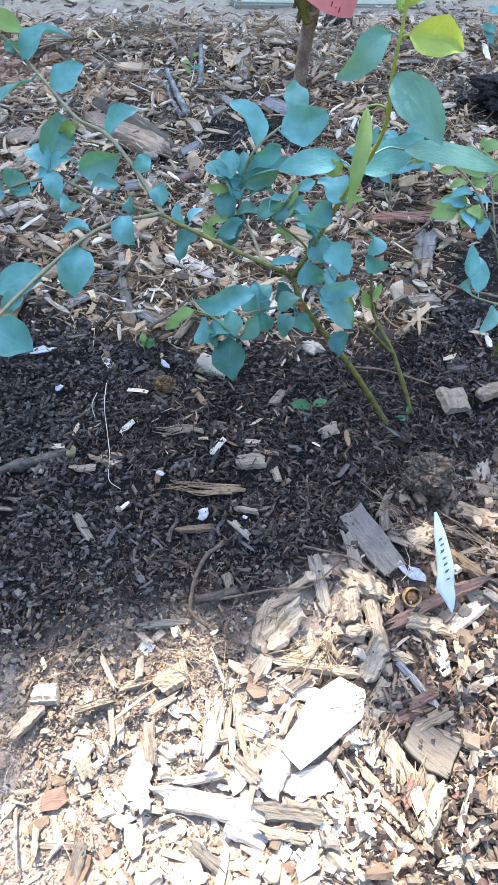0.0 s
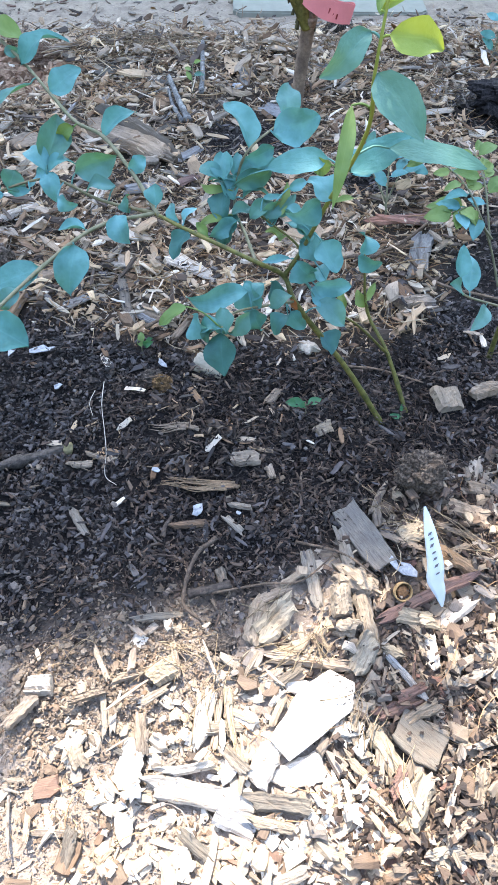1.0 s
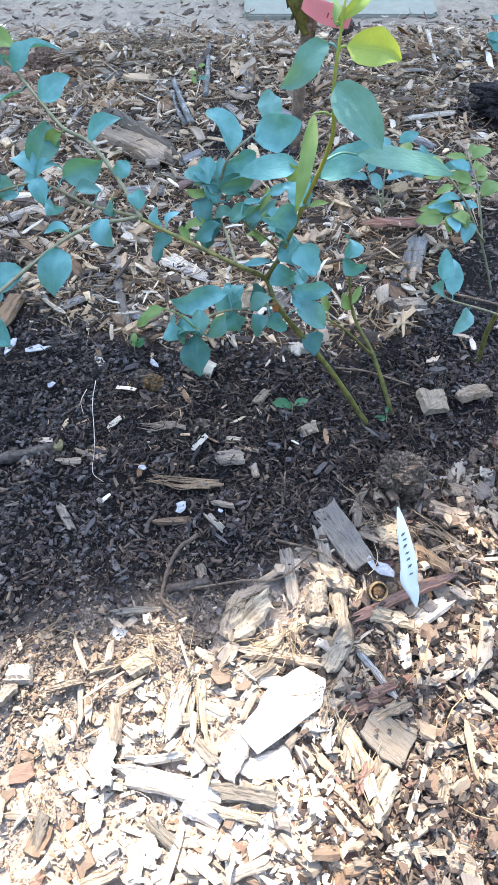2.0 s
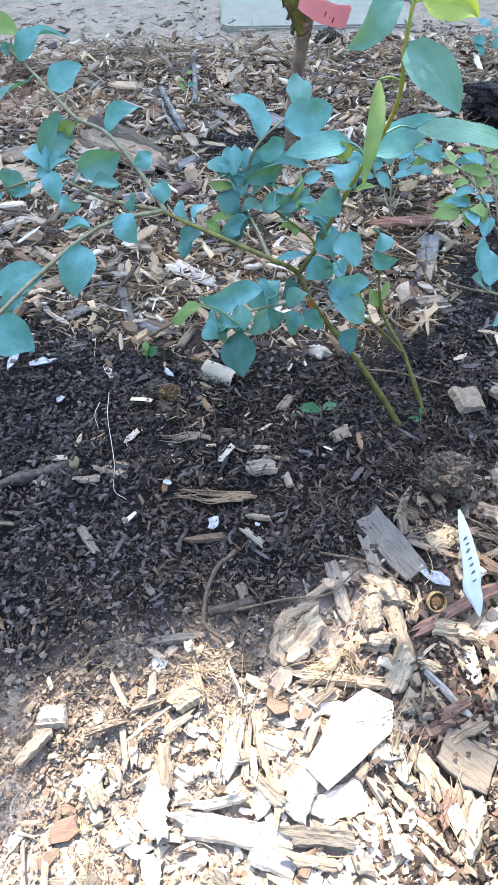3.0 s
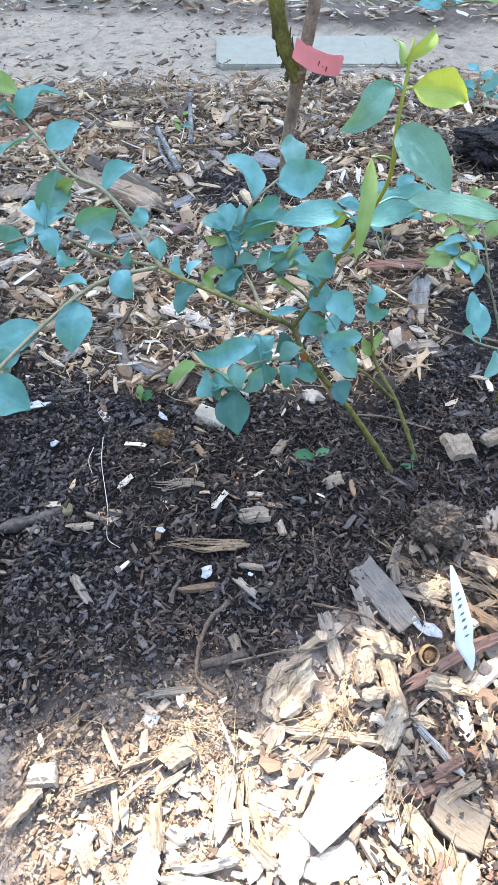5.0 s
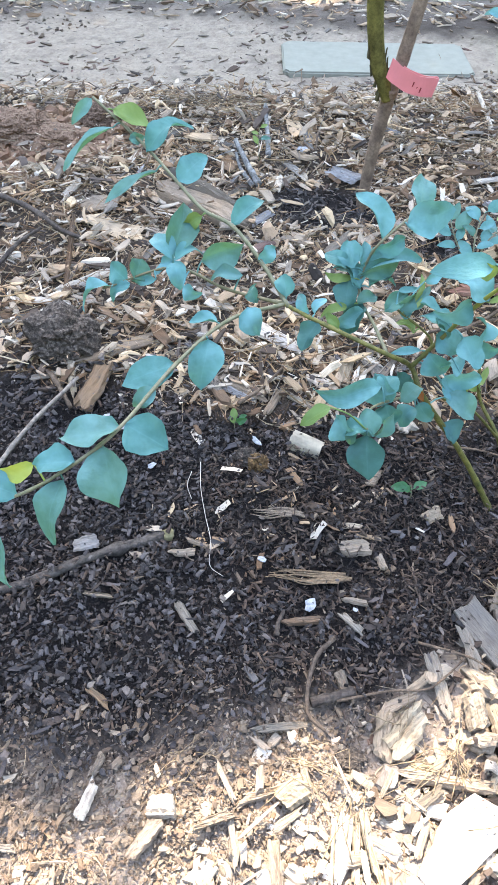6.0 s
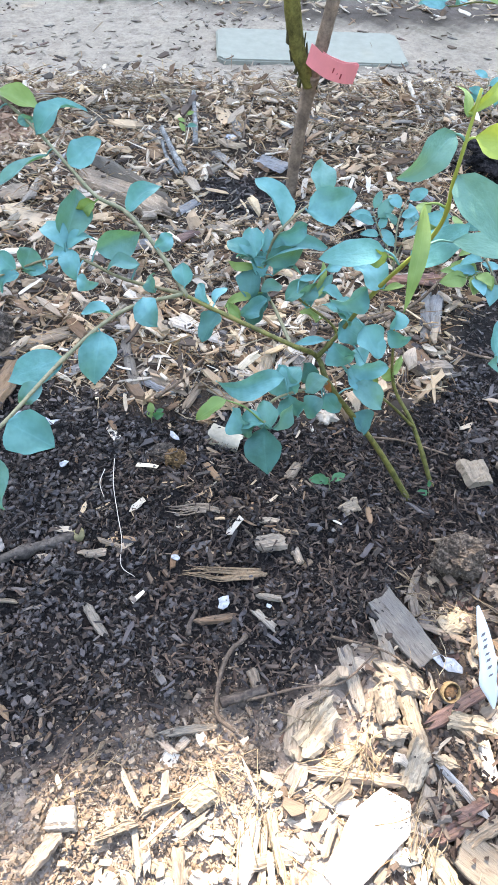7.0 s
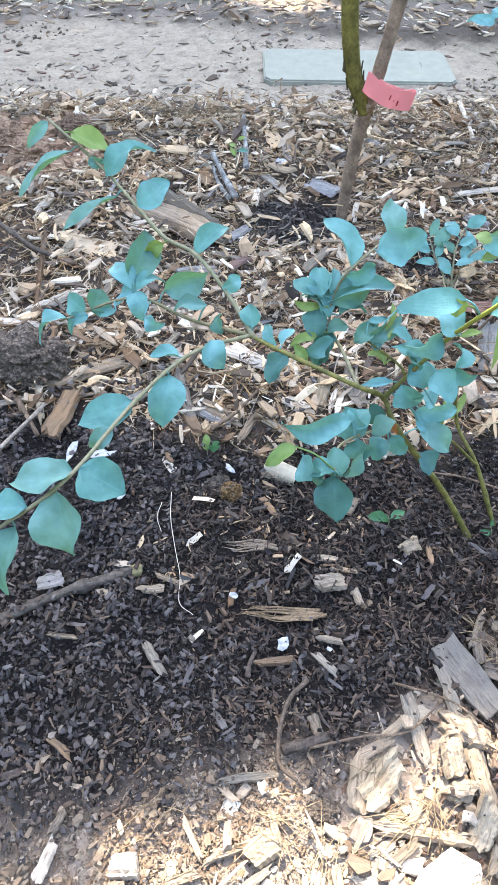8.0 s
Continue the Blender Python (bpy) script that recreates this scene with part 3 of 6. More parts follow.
def leaves_on(key, rows):
    for bx, by, bz, tx, ty, tz, w, kind, *flat in rows:
        base, tip = Vector((bx, by, bz)), Vector((tx, ty, tz))
        foot = min(limb_line[key], key=lambda q: (q - base).length)
        ax = (tip - base).normalized()
        lean = radians(dice.choice((-1, 1)) * dice.uniform(6, 52 if w < 0.024 else 36)) * (0.25 if flat else 1.0)
        normal = Vector((0, -0.62, 0.78))
        normal = Quaternion(ax, lean) @ (normal - ax * normal.dot(ax)).normalized()
        fold, curl, wave, seed, twist = dice.uniform(0.14, 0.72), dice.uniform(0.0, 0.52) if w < 0.024 else dice.uniform(-0.05, 0.25), dice.uniform(0.04, 0.13), dice.random(), dice.uniform(-0.9, 0.9)
        if flat:
            fold, curl, twist = 0.12, 0.10, 0.15
        bm = leaf(bmesh.new(), base, tip, w * 0.98 / math.cos(lean), normal, fold, curl, wave, seed, twist=twist)
        stalked(bm, foot, base)
        part("leaf", bm, LEAF[kind], limb[key])


leaves_on("U", [
    (-0.268, 0.949, 0.354, -0.288, 0.934, 0.337, 0.011, 1),
    (-0.248, 0.932, 0.335, -0.298, 0.905, 0.308, 0.014, 1),
    (-0.248, 0.944, 0.346, -0.212, 0.933, 0.333, 0.021, 2),
    (-0.216, 0.915, 0.320, -0.177, 0.944, 0.339, 0.023, 0),
    (-0.233, 0.925, 0.327, -0.219, 0.931, 0.327, 0.009, 1),
    (-0.185, 0.884, 0.308, -0.158, 0.908, 0.322, 0.025, 0),
    (-0.206, 0.896, 0.311, -0.257, 0.876, 0.290, 0.015, 1),
    (-0.161, 0.851, 0.293, -0.179, 0.848, 0.284, 0.013, 2),
    (-0.133, 0.843, 0.288, -0.103, 0.868, 0.303, 0.019, 0),
    (-0.108, 0.815, 0.272, -0.092, 0.826, 0.277, 0.014, 0),
    (-0.082, 0.788, 0.251, -0.085, 0.808, 0.262, 0.018, 0),
])
leaves_on("T", [
    (-0.161, 0.822, 0.264, -0.122, 0.838, 0.272, 0.022, 1),
    (-0.187, 0.826, 0.271, -0.176, 0.866, 0.298, 0.026, 1),
    (-0.188, 0.820, 0.266, -0.209, 0.844, 0.280, 0.020, 0),
    (-0.186, 0.820, 0.266, -0.161, 0.833, 0.271, 0.013, 0),
    (-0.188, 0.820, 0.266, -0.180, 0.802, 0.247, 0.019, 0),
    (-0.186, 0.822, 0.267, -0.205, 0.813, 0.255, 0.013, 0),
    (-0.227, 0.796, 0.261, -0.245, 0.812, 0.268, 0.019, 0),
    (-0.221, 0.798, 0.261, -0.216, 0.816, 0.270, 0.020, 1),
    (-0.202, 0.802, 0.258, -0.226, 0.804, 0.254, 0.008, 0),
    (-0.241, 0.788, 0.260, -0.271, 0.778, 0.247, 0.013, 0),
    (-0.225, 0.794, 0.259, -0.244, 0.786, 0.247, 0.013, 0),
    (-0.178, 0.802, 0.250, -0.161, 0.799, 0.242, 0.012, 0),
])
leaves_on("T", [
    (-0.123, 0.813, 0.256, -0.155, 0.814, 0.252, 0.014, 1),
    (-0.109, 0.789, 0.243, -0.113, 0.807, 0.252, 0.011, 1),
])
leaves_on("W", [
    (-0.143, 0.750, 0.252, -0.169, 0.754, 0.250, 0.013, 0),
    (-0.118, 0.770, 0.253, -0.108, 0.753, 0.234, 0.023, 0),
    (-0.151, 0.734, 0.248, -0.158, 0.702, 0.217, 0.030, 0),
    (-0.177, 0.706, 0.244, -0.224, 0.695, 0.230, 0.028, 0),
    (-0.192, 0.682, 0.241, -0.211, 0.671, 0.227, 0.016, 1),
    (-0.212, 0.645, 0.238, -0.178, 0.632, 0.223, 0.035, 0),
    (-0.216, 0.642, 0.238, -0.264, 0.637, 0.228, 0.026, 1),
    (-0.229, 0.632, 0.225, -0.218, 0.596, 0.192, 0.042, 1),
    (-0.253, 0.625, 0.214, -0.288, 0.625, 0.209, 0.023, 0),
    (-0.263, 0.616, 0.202, -0.276, 0.576, 0.166, 0.028, 1),
    (-0.288, 0.627, 0.207, -0.319, 0.623, 0.199, 0.015, 5),
    (-0.303, 0.611, 0.186, -0.338, 0.622, 0.191, 0.026, 0),
])
leaves_on("W", [
    (-0.323, 0.606, 0.173, -0.317, 0.555, 0.127, 0.035, 1),
])
leaves_on("stem", [
    (-0.053, 0.773, 0.235, -0.068, 0.755, 0.216, 0.019, 3),
    (-0.061, 0.779, 0.240, -0.071, 0.797, 0.249, 0.011, 0),
    (-0.056, 0.778, 0.240, -0.045, 0.794, 0.247, 0.010, 0),
    (-0.033, 0.769, 0.231, -0.045, 0.783, 0.237, 0.010, 2),
    (0.080, 0.741, 0.131, 0.095, 0.727, 0.116, 0.026, 3),
    (0.076, 0.751, 0.159, 0.099, 0.745, 0.150, 0.010, 0),
])
leaves_on("M", [
    (0.006, 0.832, 0.284, -0.017, 0.872, 0.309, 0.026, 0),
    (0.039, 0.854, 0.298, 0.043, 0.886, 0.318, 0.024, 1),
    (0.028, 0.843, 0.291, 0.073, 0.859, 0.299, 0.029, 0),
    (0.003, 0.832, 0.272, 0.030, 0.843, 0.277, 0.016, 0),
    (-0.012, 0.828, 0.245, 0.053, 0.847, 0.256, 0.023, 0),
    (-0.008, 0.828, 0.247, 0.030, 0.843, 0.254, 0.019, 1),
    (-0.016, 0.831, 0.252, -0.022, 0.856, 0.266, 0.023, 0),
    (-0.022, 0.831, 0.251, -0.045, 0.848, 0.258, 0.017, 0),
    (-0.010, 0.832, 0.255, -0.005, 0.855, 0.267, 0.011, 0),
    (-0.014, 0.827, 0.241, -0.033, 0.843, 0.248, 0.012, 0),
    (-0.018, 0.827, 0.243, -0.045, 0.834, 0.242, 0.008, 2),
    (-0.020, 0.827, 0.241, -0.024, 0.807, 0.221, 0.024, 3),
])
leaves_on("M", [
    (-0.006, 0.803, 0.225, -0.034, 0.794, 0.212, 0.017, 0),
    (-0.012, 0.811, 0.226, 0.009, 0.821, 0.228, 0.015, 1),
    (-0.021, 0.810, 0.224, -0.048, 0.806, 0.215, 0.010, 2),
    (-0.005, 0.833, 0.261, 0.010, 0.847, 0.267, 0.010, 0),
    (-0.009, 0.823, 0.236, -0.030, 0.843, 0.246, 0.023, 0),
    (-0.001, 0.823, 0.236, 0.026, 0.832, 0.238, 0.014, 0),
    (-0.007, 0.810, 0.226, -0.022, 0.789, 0.203, 0.021, 3),
])
leaves_on("N", [
    (0.006, 0.773, 0.248, 0.028, 0.790, 0.257, 0.016, 1),
    (0.018, 0.787, 0.259, 0.038, 0.792, 0.259, 0.007, 0),
    (0.025, 0.771, 0.241, 0.033, 0.791, 0.251, 0.011, 0),
    (0.035, 0.767, 0.228, 0.021, 0.779, 0.232, 0.012, 2),
    (0.032, 0.778, 0.246, 0.050, 0.799, 0.257, 0.009, 1),
    (0.026, 0.776, 0.247, 0.043, 0.805, 0.265, 0.009, 2),
    (0.042, 0.795, 0.265, 0.060, 0.804, 0.267, 0.010, 0),
    (0.017, 0.776, 0.250, 0.038, 0.788, 0.256, 0.013, 1),
    (0.038, 0.783, 0.250, 0.059, 0.778, 0.242, 0.013, 0),
])
leaves_on("R", [
    (0.066, 0.719, 0.338, 0.019, 0.719, 0.331, 0.021, 0, True),
    (0.077, 0.732, 0.294, 0.056, 0.751, 0.303, 0.024, 0),
    (0.066, 0.739, 0.289, 0.039, 0.731, 0.277, 0.016, 0),
    (0.058, 0.754, 0.238, 0.040, 0.773, 0.247, 0.021, 0),
    (0.053, 0.757, 0.236, 0.077, 0.748, 0.224, 0.029, 0),
    (0.052, 0.758, 0.212, 0.070, 0.746, 0.198, 0.022, 0),
    (0.070, 0.747, 0.192, 0.107, 0.748, 0.189, 0.018, 0),
    (0.067, 0.748, 0.187, 0.090, 0.735, 0.173, 0.026, 0),
    (0.046, 0.762, 0.211, 0.017, 0.763, 0.206, 0.009, 0),
    (0.074, 0.688, 0.393, 0.063, 0.638, 0.350, 0.011, 2),
    (0.110, 0.712, 0.350, 0.184, 0.702, 0.342, 0.020, 4, True),
    (0.083, 0.710, 0.332, 0.131, 0.736, 0.348, 0.024, 0, True),
])
leaves_on("R", [
    (0.086, 0.681, 0.416, 0.118, 0.651, 0.389, 0.025, 4),
    (0.080, 0.687, 0.437, 0.052, 0.674, 0.415, 0.018, 4),
    (0.091, 0.685, 0.436, 0.128, 0.686, 0.430, 0.021, 5),
    (0.084, 0.688, 0.448, 0.108, 0.709, 0.461, 0.007, 5),
    (0.084, 0.688, 0.446, 0.082, 0.707, 0.456, 0.006, 2),
    (0.077, 0.731, 0.293, 0.096, 0.737, 0.293, 0.006, 2),
    (0.069, 0.719, 0.333, 0.053, 0.722, 0.330, 0.012, 2),
    (0.071, 0.742, 0.246, 0.086, 0.723, 0.226, 0.028, 0),
    (0.079, 0.737, 0.206, 0.063, 0.747, 0.209, 0.022, 0),
    (0.073, 0.737, 0.180, 0.102, 0.721, 0.162, 0.025, 1),
    (0.049, 0.760, 0.252, 0.062, 0.750, 0.238, 0.021, 0),
])
leaves_on("C", [
    (0.005, 0.722, 0.204, -0.055, 0.717, 0.193, 0.021, 0),
    (-0.048, 0.670, 0.233, -0.072, 0.661, 0.220, 0.013, 2),
    (0.008, 0.717, 0.197, 0.019, 0.736, 0.206, 0.020, 0),
    (-0.029, 0.652, 0.219, -0.044, 0.667, 0.226, 0.018, 0),
    (-0.013, 0.651, 0.219, -0.018, 0.672, 0.230, 0.019, 1),
    (-0.018, 0.652, 0.220, -0.016, 0.625, 0.194, 0.028, 3),
    (-0.011, 0.654, 0.216, 0.006, 0.672, 0.225, 0.013, 1),
    (0.009, 0.711, 0.192, 0.017, 0.698, 0.177, 0.021, 0),
    (0.044, 0.728, 0.169, 0.029, 0.717, 0.155, 0.019, 0),
    (0.047, 0.733, 0.170, 0.061, 0.722, 0.156, 0.017, 0),
    (0.040, 0.743, 0.181, 0.025, 0.757, 0.186, 0.016, 3),
    (-0.027, 0.656, 0.222, -0.032, 0.648, 0.211, 0.010, 1),
])
leaves_on("C", [
    (0.047, 0.745, 0.175, 0.054, 0.739, 0.166, 0.007, 6),
    (0.015, 0.716, 0.189, -0.001, 0.739, 0.202, 0.023, 0),
    (-0.019, 0.655, 0.222, -0.039, 0.657, 0.218, 0.016, 0),
    (0.027, 0.724, 0.182, 0.048, 0.739, 0.189, 0.017, 1),
])
leaves_on("Q", [
    (0.128, 0.825, 0.165, 0.132, 0.850, 0.179, 0.020, 0),
    (0.124, 0.825, 0.165, 0.151, 0.820, 0.156, 0.014, 0),
    (0.142, 0.811, 0.106, 0.128, 0.829, 0.115, 0.011, 2),
    (0.138, 0.812, 0.113, 0.150, 0.832, 0.124, 0.009, 2),
])
leaves_on("K", [
    (0.108, 0.770, 0.139, 0.104, 0.789, 0.149, 0.009, 2),
])


# ---- pieces of wood that can be told apart ----
def piece_mesh(L, W, T, seed, knobby=0.0, curve=0.0, even=0.0):
    """A split piece of wood along x, with torn ends, fibrous ridges and broken sides, resting on z = 0."""
    r = np.random.default_rng(seed)
    n, m = 13, 9
    u = np.linspace(-0.5, 0.5, n)
    rugged = 1 - 0.7 * even

    def drift(k, step):
        d = np.cumsum(r.normal(0, step, k))
        return d - d.mean()

    left, right = -0.5 + drift(n, 0.040) * rugged, 0.5 + drift(n, 0.040) * rugged
    left[1:-1] += r.uniform(0, 0.06, n - 2) * rugged
    right[1:-1] -= r.uniform(0, 0.06, n - 2) * rugged
    for end in (0, -1):
        pinch = r.uniform(0.0, 0.34) * (1 - 0.55 * even)
        left[end] += pinch * r.uniform(0, 1)
        right[end] -= pinch
    if knobby:
        belly = np.sqrt(np.maximum(0.10, 1 - (2 * u) ** 2 * 0.90))
        left, right = left * belly * r.uniform(0.85, 1.12, n), right * belly * r.uniform(0.85, 1.12, n)
    c = np.linspace(0, 1, m)
    ridge = r.uniform(0.62, 1.0, m) * np.array([0.35] + [1.0] * (m - 2) + [0.4])
    torn = np.stack([drift(m, 0.05), drift(m, 0.05)]) * (0.35 + 0.9 * rugged)
    if knobby:
        ridge = np.sqrt(np.maximum(0.12, 1 - (2 * c - 1) ** 2)) * r.uniform(0.85, 1.05, m)
    sway = drift(n, 0.022) * rugged * W
    top = np.zeros((n, m, 3))
    along = np.abs(2 * u)[:, None] ** 4
    top[..., 0] = u[:, None] * L + np.where(u[:, None] < 0, torn[:1], torn[1:]) * along * L + r.normal(0, 0.012 + 0.02 * knobby, (n, m)) * L
    top[..., 1] = (left[:, None] * (1 - c) + right[:, None] * c) * W + sway[:, None] + r.normal(0, 0.012, (n, m)) * W
    thin = 1 - 0.45 * rugged * np.abs(2 * u)[:, None] ** 3 * r.uniform(0.2, 1.0, (1, m))
    top[..., 2] = T * ridge * thin * r.uniform(0.86, 1.06, (n, m)) + curve * (2 * u[:, None]) ** 2 * L
    low = top[:, [m - 1, m // 2, 0]].copy()
    low[..., 2] = curve * (2 * u[:, None]) ** 2 * L
    low[:, [0, 2], 1] *= 0.9
    v = np.concatenate([top, low], 1)
    w = m + 3
    faces = [[i * w + j, i * w + w + j, i * w + w + (j + 1) % w, i * w + (j + 1) % w] for i in range(n - 1) for j in range(w)]
    strip = [(0, 1, 2, m + 2), (2, 3, m + 1, m + 2), (3, 4, 5, m + 1), (5, 6, m, m + 1), (6, 7, 8, m)]
    caps = [list(q) for q in strip]
    ends = [[(n - 1) * w + k for k in q[::-1]] for q in strip]
    uv = np.stack([v[..., 0], v[..., 1] + 0.8 * v[..., 2]], -1).reshape(-1, 2) + r.uniform(0, 9, 2)
    return v.reshape(-1, 3), np.array(faces + caps + ends)[:, ::-1], uv


NAMES = {"chip": "wood_chip", "big_grey": "wood_chunk", "plank": "wood_slab", "stick": "wood_stick", "oval": "wood_chip", "plate": "wood_slab", "bark": "bark_strip",
         "knob": "wood_chunk", "cube": "wood_block", "splinter": "wood_splinter", "shell": "bark_curl", "leaf": "dry_leaf", "twig": "twig"}
HUES = {"grey": "weathered grey", "pale": "bleached pale", "tan": "light tan", "yellow": "yellowish tan", "red": "reddish brown", "porous": "rough beige",
        "brown": "brown", "rosy": "rosy red-brown", "log": "weathered brown", "old": "dull porous", "papery": "papery grey", "silver": "silvery blue-grey", "dry_leaf": "dried tan"}
SHAPES = {"chip": "wood chip", "big_grey": "split wood chunk", "plank": "flat wood slab", "stick": "straight wood stick", "oval": "oval wood chip", "plate": "broad wood slab",
          "bark": "strip of bark", "knob": "knobbly wood chunk", "cube": "square wood block", "splinter": "long wood splinter", "shell": "curled piece of bark", "leaf": "fallen leaf", "twig": "bare twig"}
count = 0


def piece(shape, x, y, L, W, T, yaw, kind, lift=0.007):
    """One piece of wood lying on the bed."""
    global count
    count += 1
    FOOT.append((x, y, L, W, yaw))
    v, f, uv = piece_mesh(L, W, T, 100 + count, knobby=1.0 if shape in ("knob", "oval") else 0.0, curve=0.10 if shape in ("shell", "leaf") else 0.0, even=1.0 if shape in ("plank", "plate", "cube", "big_grey") else 0.3)
    name = NAMES[shape]
    ob = new(name, mesh_of(name, v, f, M[kind], uv))
    soil = kinds(x, y)[0] > 0.5
    ob.matrix_basis = Matrix.Translation(on_ground(x, y, lift)) @ pose(0, 0, 0, dice.uniform(-7, 7), dice.uniform(-5, 5), yaw)
    bed = "dark soil" if soil else ("sunlit mulch" if y < 0.6 else "worn mulch")
    return tagged(ob, f"{HUES[kind]} {SHAPES[shape]} lying on {bed}", "wood chip" if shape != "leaf" else "leaf", "pieces of wood in the mulch")


# The first two pale chips carry the sun's glare in their colour.
piece("chip", 0.050, 0.346, 0.045, 0.024, 0.005, -165, "pale")
piece("chip", 0.020, 0.352, 0.034, 0.022, 0.005, 60, "pale")
piece("splinter", 0.150, 0.424, 0.050, 0.007, 0.005, -52, "silver")
piece("splinter", -0.040, 0.386, 0.047, 0.006, 0.005, -95, "pale")
piece("splinter", -0.010, 0.390, 0.050, 0.008, 0.006, -80, "yellow")
piece("stick", 0.059, 0.438, 0.076, 0.012, 0.009, -8, "tan")
piece("chip", 0.114, 0.444, 0.040, 0.021, 0.010, -121, "yellow")
piece("oval", 0.141, 0.446, 0.019, 0.014, 0.008, -20, "yellow")
piece("chip", 0.177, 0.445, 0.029, 0.013, 0.008, -93, "pale")
piece("bark", 0.139, 0.397, 0.042, 0.012, 0.006, 18, "red")
piece("bark", 0.152, 0.409, 0.029, 0.010, 0.006, 24, "red")
piece("bark", 0.182, 0.500, 0.104, 0.014, 0.006, -156, "red")
piece("knob", 0.114, 0.518, 0.047, 0.033, 0.018, -35, "porous")
piece("chip", 0.120, 0.483, 0.050, 0.019, 0.010, -83, "porous")
piece("chip", 0.096, 0.495, 0.031, 0.022, 0.012, -88, "porous")
piece("knob", 0.099, 0.469, 0.028, 0.020, 0.016, 8, "porous")
piece("chip", 0.070, 0.521, 0.058, 0.014, 0.006, -81, "grey")
piece("chip", 0.033, 0.478, 0.048, 0.025, 0.010, -132, "yellow")
piece("chip", 0.167, 0.476, 0.035, 0.016, 0.009, -12, "yellow")
piece("chip", 0.208, 0.486, 0.046, 0.017, 0.008, 37, "pale")
piece("chip", 0.146, 0.323, 0.044, 0.018, 0.009, -123, "yellow")
piece("bark", 0.131, 0.337, 0.024, 0.010, 0.007, -123, "red")
piece("chip", 0.125, 0.363, 0.046, 0.018, 0.008, -61, "yellow")
piece("cube", -0.184, 0.416, 0.022, 0.019, 0.014, 2, "pale")
piece("plank", -0.072, 0.426, 0.026, 0.022, 0.010, 35, "yellow")
piece("stick", -0.096, 0.427, 0.043, 0.008, 0.007, 15, "tan")
piece("stick", -0.139, 0.406, 0.031, 0.008, 0.007, 17, "tan")
piece("stick", -0.044, 0.348, 0.042, 0.008, 0.008, 7, "pale")
piece("splinter", -0.030, 0.329, 0.092, 0.020, 0.008, -8, "pale")
piece("chip", -0.004, 0.311, 0.034, 0.020, 0.006, -20, "silver")
piece("chip", 0.032, 0.322, 0.050, 0.014, 0.006, -6, "old")
piece("splinter", -0.032, 0.390, 0.044, 0.014, 0.007, -100, "pale")
piece("splinter", -0.022, 0.384, 0.040, 0.007, 0.006, -97, "tan")
piece("chip", -0.096, 0.352, 0.035, 0.024, 0.006, -100, "pale")
piece("chip", -0.141, 0.357, 0.020, 0.015, 0.006, -65, "porous")
piece("splinter", -0.196, 0.391, 0.033, 0.013, 0.008, -129, "tan")
piece("chip", -0.021, 0.524, 0.021, 0.011, 0.006, -66, "grey")
piece("chip", 0.001, 0.663, 0.031, 0.022, 0.009, 9, "tan")
piece("knob", 0.081, 0.841, 0.023, 0.022, 0.012, -23, "pale")
piece("chip", 0.293, 0.757, 0.040, 0.020, 0.012, 24, "tan")
piece("chip", -0.185, 0.656, 0.025, 0.010, 0.004, 9, "tan")
piece("chip", -0.170, 0.669, 0.025, 0.006, 0.004, -20, "tan")
piece("chip", 0.093, 0.706, 0.021, 0.018, 0.005, 20, "porous")
piece("chip", 0.036, 0.767, 0.026, 0.013, 0.006, 56, "tan")
piece("stick", 0.148, 0.615, 0.041, 0.008, 0.006, -119, "tan")
piece("chip", 0.144, 0.595, 0.026, 0.012, 0.006, -85, "tan")
piece("chip", 0.179, 0.571, 0.029, 0.024, 0.008, 38, "yellow")
piece("splinter", 0.241, 0.595, 0.042, 0.022, 0.009, -19, "tan")
piece("chip", 0.259, 0.624, 0.023, 0.015, 0.006, -20, "tan")
piece("chip", 0.217, 0.542, 0.039, 0.017, 0.007, -30, "brown")
piece("splinter", 0.228, 0.572, 0.044, 0.007, 0.005, -19, "tan")
piece("splinter", -0.085, 1.006, 0.073, 0.023, 0.006, -27, "pale")
piece("splinter", -0.167, 0.932, 0.100, 0.015, 0.007, -74, "grey")
piece("chip", 0.228, 0.930, 0.044, 0.024, 0.010, 6, "tan")
piece("bark", 0.236, 1.102, 0.100, 0.018, 0.006, 10, "rosy", 0.016)
piece("bark", 0.237, 1.094, 0.076, 0.012, 0.005, -14, "rosy", 0.020)
piece("chip", 0.254, 1.022, 0.090, 0.032, 0.016, -104, "silver", 0.012)
piece("bark", 0.220, 0.945, 0.055, 0.022, 0.003, -66, "brown", 0.014)
piece("plank", 0.232, 0.918, 0.046, 0.022, 0.012, 4, "tan", 0.012)
piece("splinter", -0.303, 0.969, 0.110, 0.024, 0.008, 28, "tan")
piece("chip", -0.320, 0.899, 0.077, 0.030, 0.012, 70, "brown")
piece("splinter", -0.371, 1.134, 0.092, 0.020, 0.007, 41, "pale")
piece("splinter", -0.425, 1.069, 0.078, 0.014, 0.006, -7, "pale")
piece("splinter", -0.413, 1.035, 0.047, 0.011, 0.006, 6, "pale")
piece("stick", -0.410, 1.190, 0.199, 0.008, 0.007, 97, "brown")
piece("leaf", -0.344, 1.277, 0.098, 0.049, 0.002, -29, "dry_leaf")
piece("chip", -0.036, 1.495, 0.081, 0.020, 0.006, -60, "pale")
piece("chip", 0.056, 1.475, 0.062, 0.046, 0.008, -26, "silver")
piece("stick", 0.332, 1.424, 0.096, 0.015, 0.005, 7, "pale")
piece("stick", 0.377, 1.708, 0.193, 0.009, 0.005, -91, "pale")
